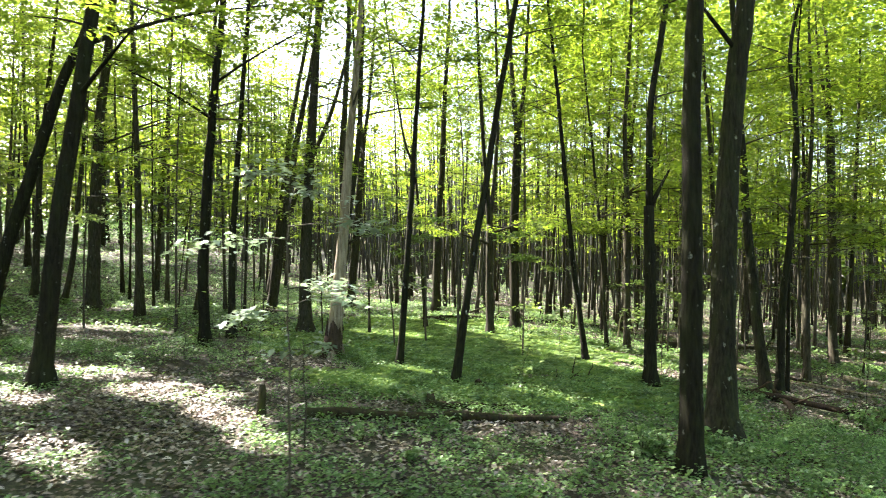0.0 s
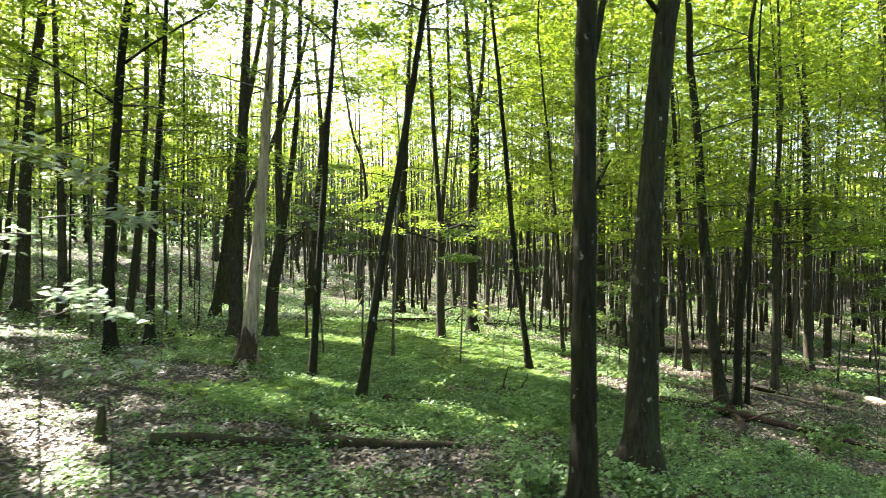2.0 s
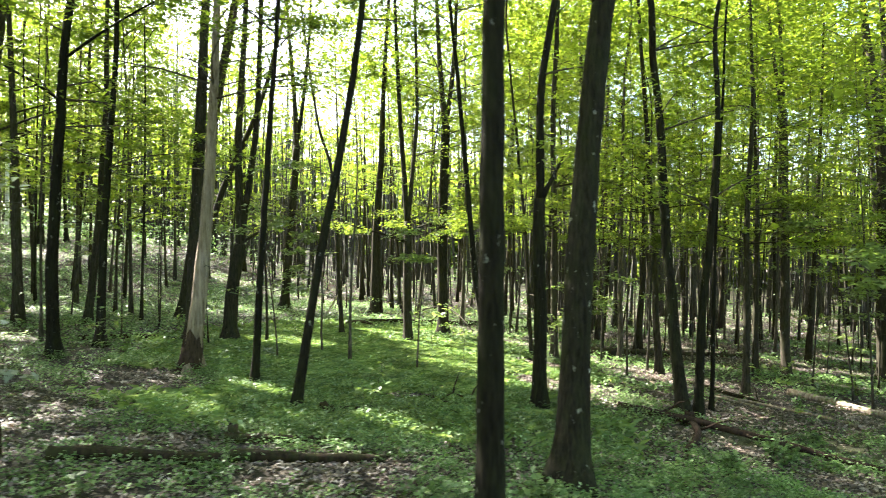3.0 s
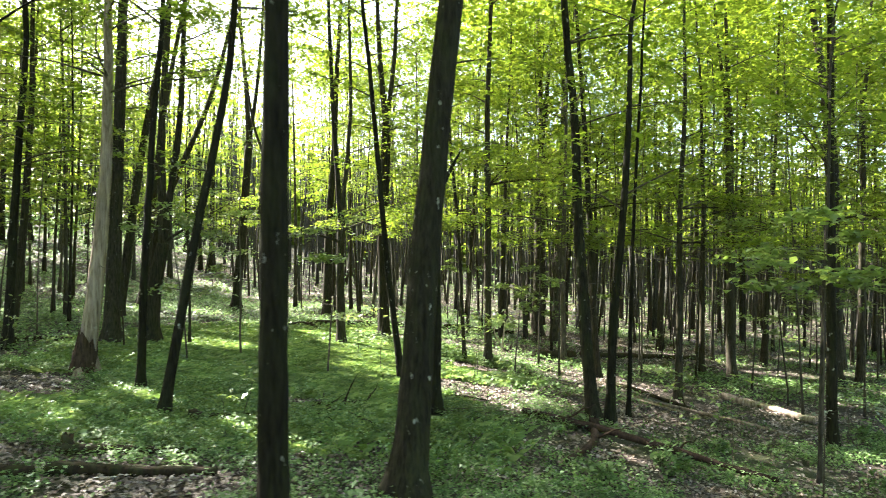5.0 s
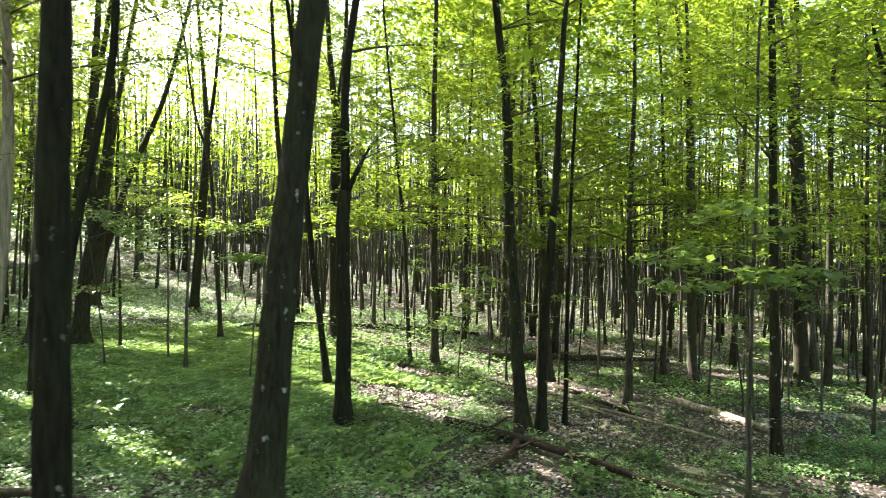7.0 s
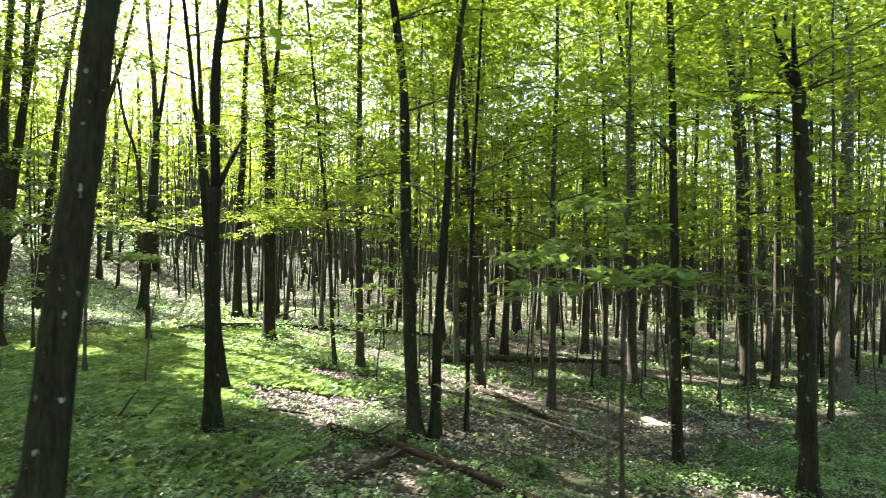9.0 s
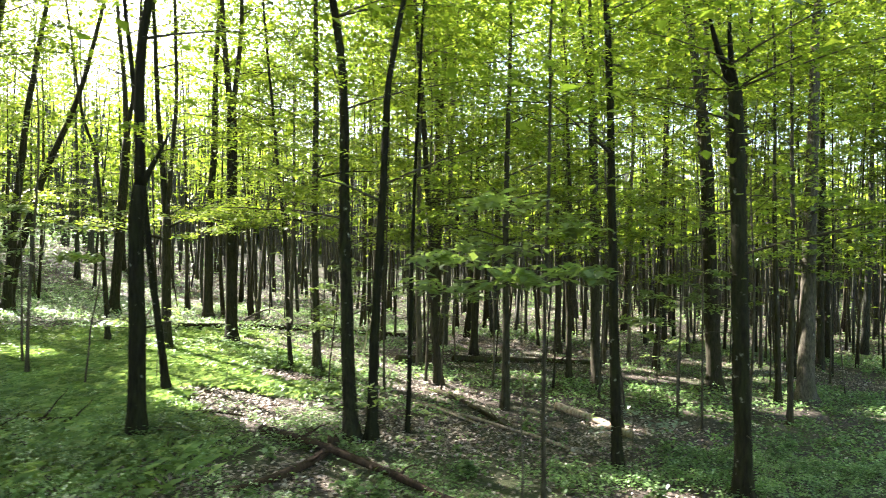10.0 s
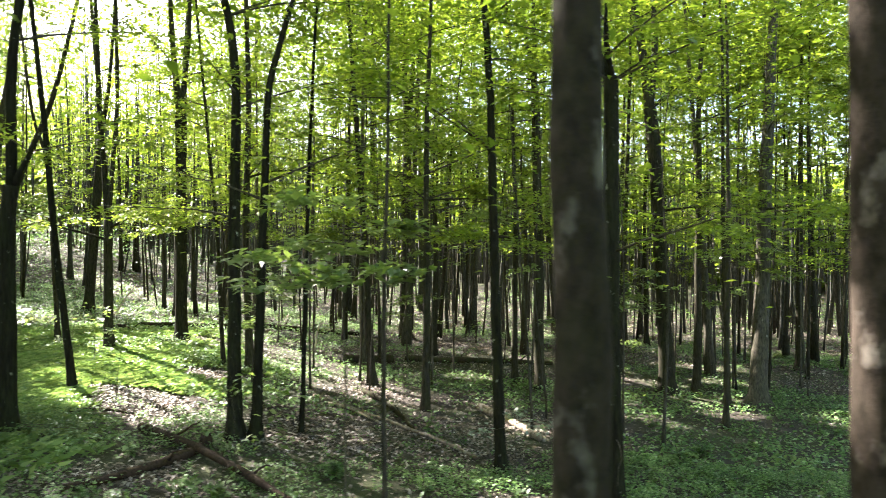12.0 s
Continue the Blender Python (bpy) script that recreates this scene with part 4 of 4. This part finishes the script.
stump(-2.06, 6.97, 0.05, 0.30, ROTTEN, "small dark broken stump in leaf litter")
stump(-0.17, 7.75, 0.06, 0.16, ROTTEN, "low rotten stump beside a mossy log")
stump(0.55, 9.1, 0.10, 0.14, ROTTEN, "dark upturned root lump among green plants")
stump(5.62, 10.45, 0.08, 0.17, RED_WOOD, "reddish broken stump at the foot of a tree")

# ---- what grows and lies on the ground ----


def field(count, xs, ys, density):
    x, y = rng.uniform(*xs, count), rng.uniform(*ys, count)
    keep = (np.abs(x - 4.5) < 6.5 + 0.8 * np.maximum(y, 12 - y)) & (rng.random(count) < density(x, y))
    return x[keep], y[keep]


def blotch(x, y, s, seed):
    """Smooth patches between 0 and 1."""
    a = np.sin(x * s + seed) + np.sin(y * s * 1.3 + 2 * seed) + np.sin((x + y) * s * 0.7 + 3 * seed) + np.sin((x - 1.6 * y) * s * 0.9 + seed)
    return np.clip(0.5 + a / 4, 0, 1)


def bare(x, y):
    """Where brown litter shows between the plants, and pale ground put under sun patches to brighten them."""
    spots = [(-4.5, 6.5, 3.0, 1.6), (-2.4, 10.4, 1.0, 0.6), (6.8, 11.6, 2.2, 1.2), (8.6, 12.0, 1.8, 1.3), (9.6, 9.2, 1.6, 1.0), (4.2, 12.0, 1.0, 0.6),
             (9.0, 19.0, 4.0, 1.6), (-7.0, 12.0, 2.0, 1.0), (5.4, 9.6, 0.5, 0.6), (0.9, 7.0, 0.8, 0.4), (6.5, 8.2, 0.7, 0.4), (18.0, 20.0, 3.0, 1.5),
             (2.4, 18.0, 0.7, 0.3), (3.6, 17.3, 0.7, 0.3), (4.6, 16.7, 0.7, 0.3), (5.6, 16.0, 0.7, 0.3), (6.6, 15.4, 0.7, 0.3), (7.2, 14.6, 1.4, 0.6), (11.5, 22.5, 6.0, 2.6), (3.5, 12.4, 0.8, 0.4), (4.2, 14.3, 0.8, 0.4), (4.5, 11.4, 0.8, 0.35), (10.2, 13.2, 1.4, 0.9), (1.6, 10.2, 0.7, 0.25), (-1.0, 7.6, 1.2, 0.3), (-5.6, 9.0, 1.4, 0.6), (-3.5, 8.2, 1.2, 0.7), (-2.5, 6.7, 1.1, 0.7)]
    out = np.zeros_like(x)
    for a, b, rx, ry in spots:
        out = np.maximum(out, np.exp(-(((x - a) / rx) ** 2 + ((y - b) / ry) ** 2) * 1.1))
    return out


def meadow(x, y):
    """Where soft grass, its colour lightened as if sunlit, takes the place of the herbs."""
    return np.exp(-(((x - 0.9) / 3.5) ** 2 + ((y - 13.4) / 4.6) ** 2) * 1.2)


def herbs(name, count, xs, ys, stalk, leaf, each, label, least=0.05):
    x, y = field(count, xs, ys, lambda x, y: np.clip(-0.12 + 1.0 * blotch(x, y, 1.1, 2.0) + 0.75 * blotch(x, y, 3.7, 1.0) - 1.5 * bare(x, y) - 0.35 * meadow(x, y), least, 1))
    z = ground_z(x, y)
    h = stalk * rng.uniform(0.5, 1.3, len(x)) * (0.6 + 0.8 * blotch(x, y, 0.8, 5.0))
    p = np.repeat(np.stack([x, y, z + h], 1), each, 0) + rng.normal(0, 1, (len(x) * each, 3)) * np.array([leaf * 1.1, leaf * 1.1, stalk * 0.3])
    v, f = leaves(p, leaf, wide=0.72)
    tagged(part(name, quads(name, v, f), HERB_LEAF, smooth=False), label, "plants", kind="stuff")


herbs("herb_layer", 39000, (-8, 16), (3.5, 12), 0.085, 0.043, 10, "dense low green woodland herbs")
herbs("bank_herb_layer", 11000, (-42, 46), (26.5, 50), 0.10, 0.13, 3, "low plants thinning out in the deep shade")
herbs("back_herb_layer", 8500, (-12, 22), (-6, 3.5), 0.09, 0.065, 4, "low green herbs under the trees")
herbs("slope_herb_layer", 7000, (-26, -4), (17, 32), 0.10, 0.09, 3, "fresh green plants on the wooded slope", 0.6)
herbs("far_herb_layer", 50000, (-16, 26), (12, 27), 0.10, 0.075, 4, "low green herbs spreading between the trees")


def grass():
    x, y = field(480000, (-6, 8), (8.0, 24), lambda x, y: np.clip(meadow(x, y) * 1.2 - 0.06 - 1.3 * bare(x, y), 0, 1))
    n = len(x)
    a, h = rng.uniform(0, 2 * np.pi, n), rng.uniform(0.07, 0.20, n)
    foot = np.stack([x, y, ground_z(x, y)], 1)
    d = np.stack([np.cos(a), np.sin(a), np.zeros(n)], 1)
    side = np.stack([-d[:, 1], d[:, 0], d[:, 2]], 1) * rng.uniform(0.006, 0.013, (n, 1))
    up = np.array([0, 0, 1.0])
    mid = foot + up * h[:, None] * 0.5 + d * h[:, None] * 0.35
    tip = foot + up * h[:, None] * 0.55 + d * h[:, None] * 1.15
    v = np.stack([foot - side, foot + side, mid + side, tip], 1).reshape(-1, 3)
    tagged(part("grass", quads("grass", v, np.arange(4 * n).reshape(-1, 4)), LIT_GRASS_LEAF, smooth=False), "soft green woodland grass, colour lightened as if sunlit", "grass", kind="stuff")


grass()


def litter():
    x, y = field(140000, (-10, 20), (-4.0, 25), lambda x, y: np.clip(0.26 + 1.0 * bare(x, y), 0, 1))
    p = np.stack([x, y, ground_z(x, y) + rng.uniform(0.005, 0.035, len(x))], 1)
    x, y = field(150000, (-9, 14), (5.0, 18), lambda x, y: np.clip(1.3 * bare(x, y) ** 2 - 0.15, 0, 1))
    p = np.vstack([p, np.stack([x, y, ground_z(x, y) + rng.uniform(0.02, 0.045, len(x))], 1)])
    x, y = field(52000, (-8, 8), (3.4, 9.5), lambda x, y: 0.55 + 0.45 * bare(x, y))
    p = np.vstack([p, np.stack([x, y, ground_z(x, y) + rng.uniform(0.004, 0.025, len(x))], 1)])
    x, y = rng.uniform(-24, 38, 26000), rng.uniform(22, 44, 26000)
    far = np.stack([x, y, ground_z(x, y) + rng.uniform(0.01, 0.05, len(x))], 1)
    v, f = leaves(np.vstack([p, far]), np.concatenate([np.full(len(p), 0.066), np.full(len(far), 0.15)]), 0.12, 0.6)
    tagged(part("leaf_litter", quads("leaf_litter", v, f), LITTER, smooth=False), "brown dry fallen leaves on the ground", "leaf litter", kind="stuff")
    x, y = field(900, (-8, 16), (4.0, 16), lambda x, y: 0.15 + 0.85 * bare(x, y))
    pieces = []
    for a, b in zip(x, y):
        t, n = rng.uniform(0, 6.3), rng.uniform(0.12, 0.5)
        q = np.array([(a, b), (a + n / 2 * math.cos(t), b + n / 2 * math.sin(t)), (a + n * math.cos(t + 0.2), b + n * math.sin(t + 0.2))])
        pieces.append(tube(np.column_stack([q, ground_z(q[:, 0], q[:, 1]) + rng.uniform(0.01, 0.05)]), np.array([1, 0.8, 0.4]) * rng.uniform(0.004, 0.010), 5))
    v, f = joined(pieces)
    tagged(part("fallen_twigs", quads("fallen_twigs", v, f), TWIG), "thin dry twigs scattered on the ground", "twigs", kind="stuff")


litter()
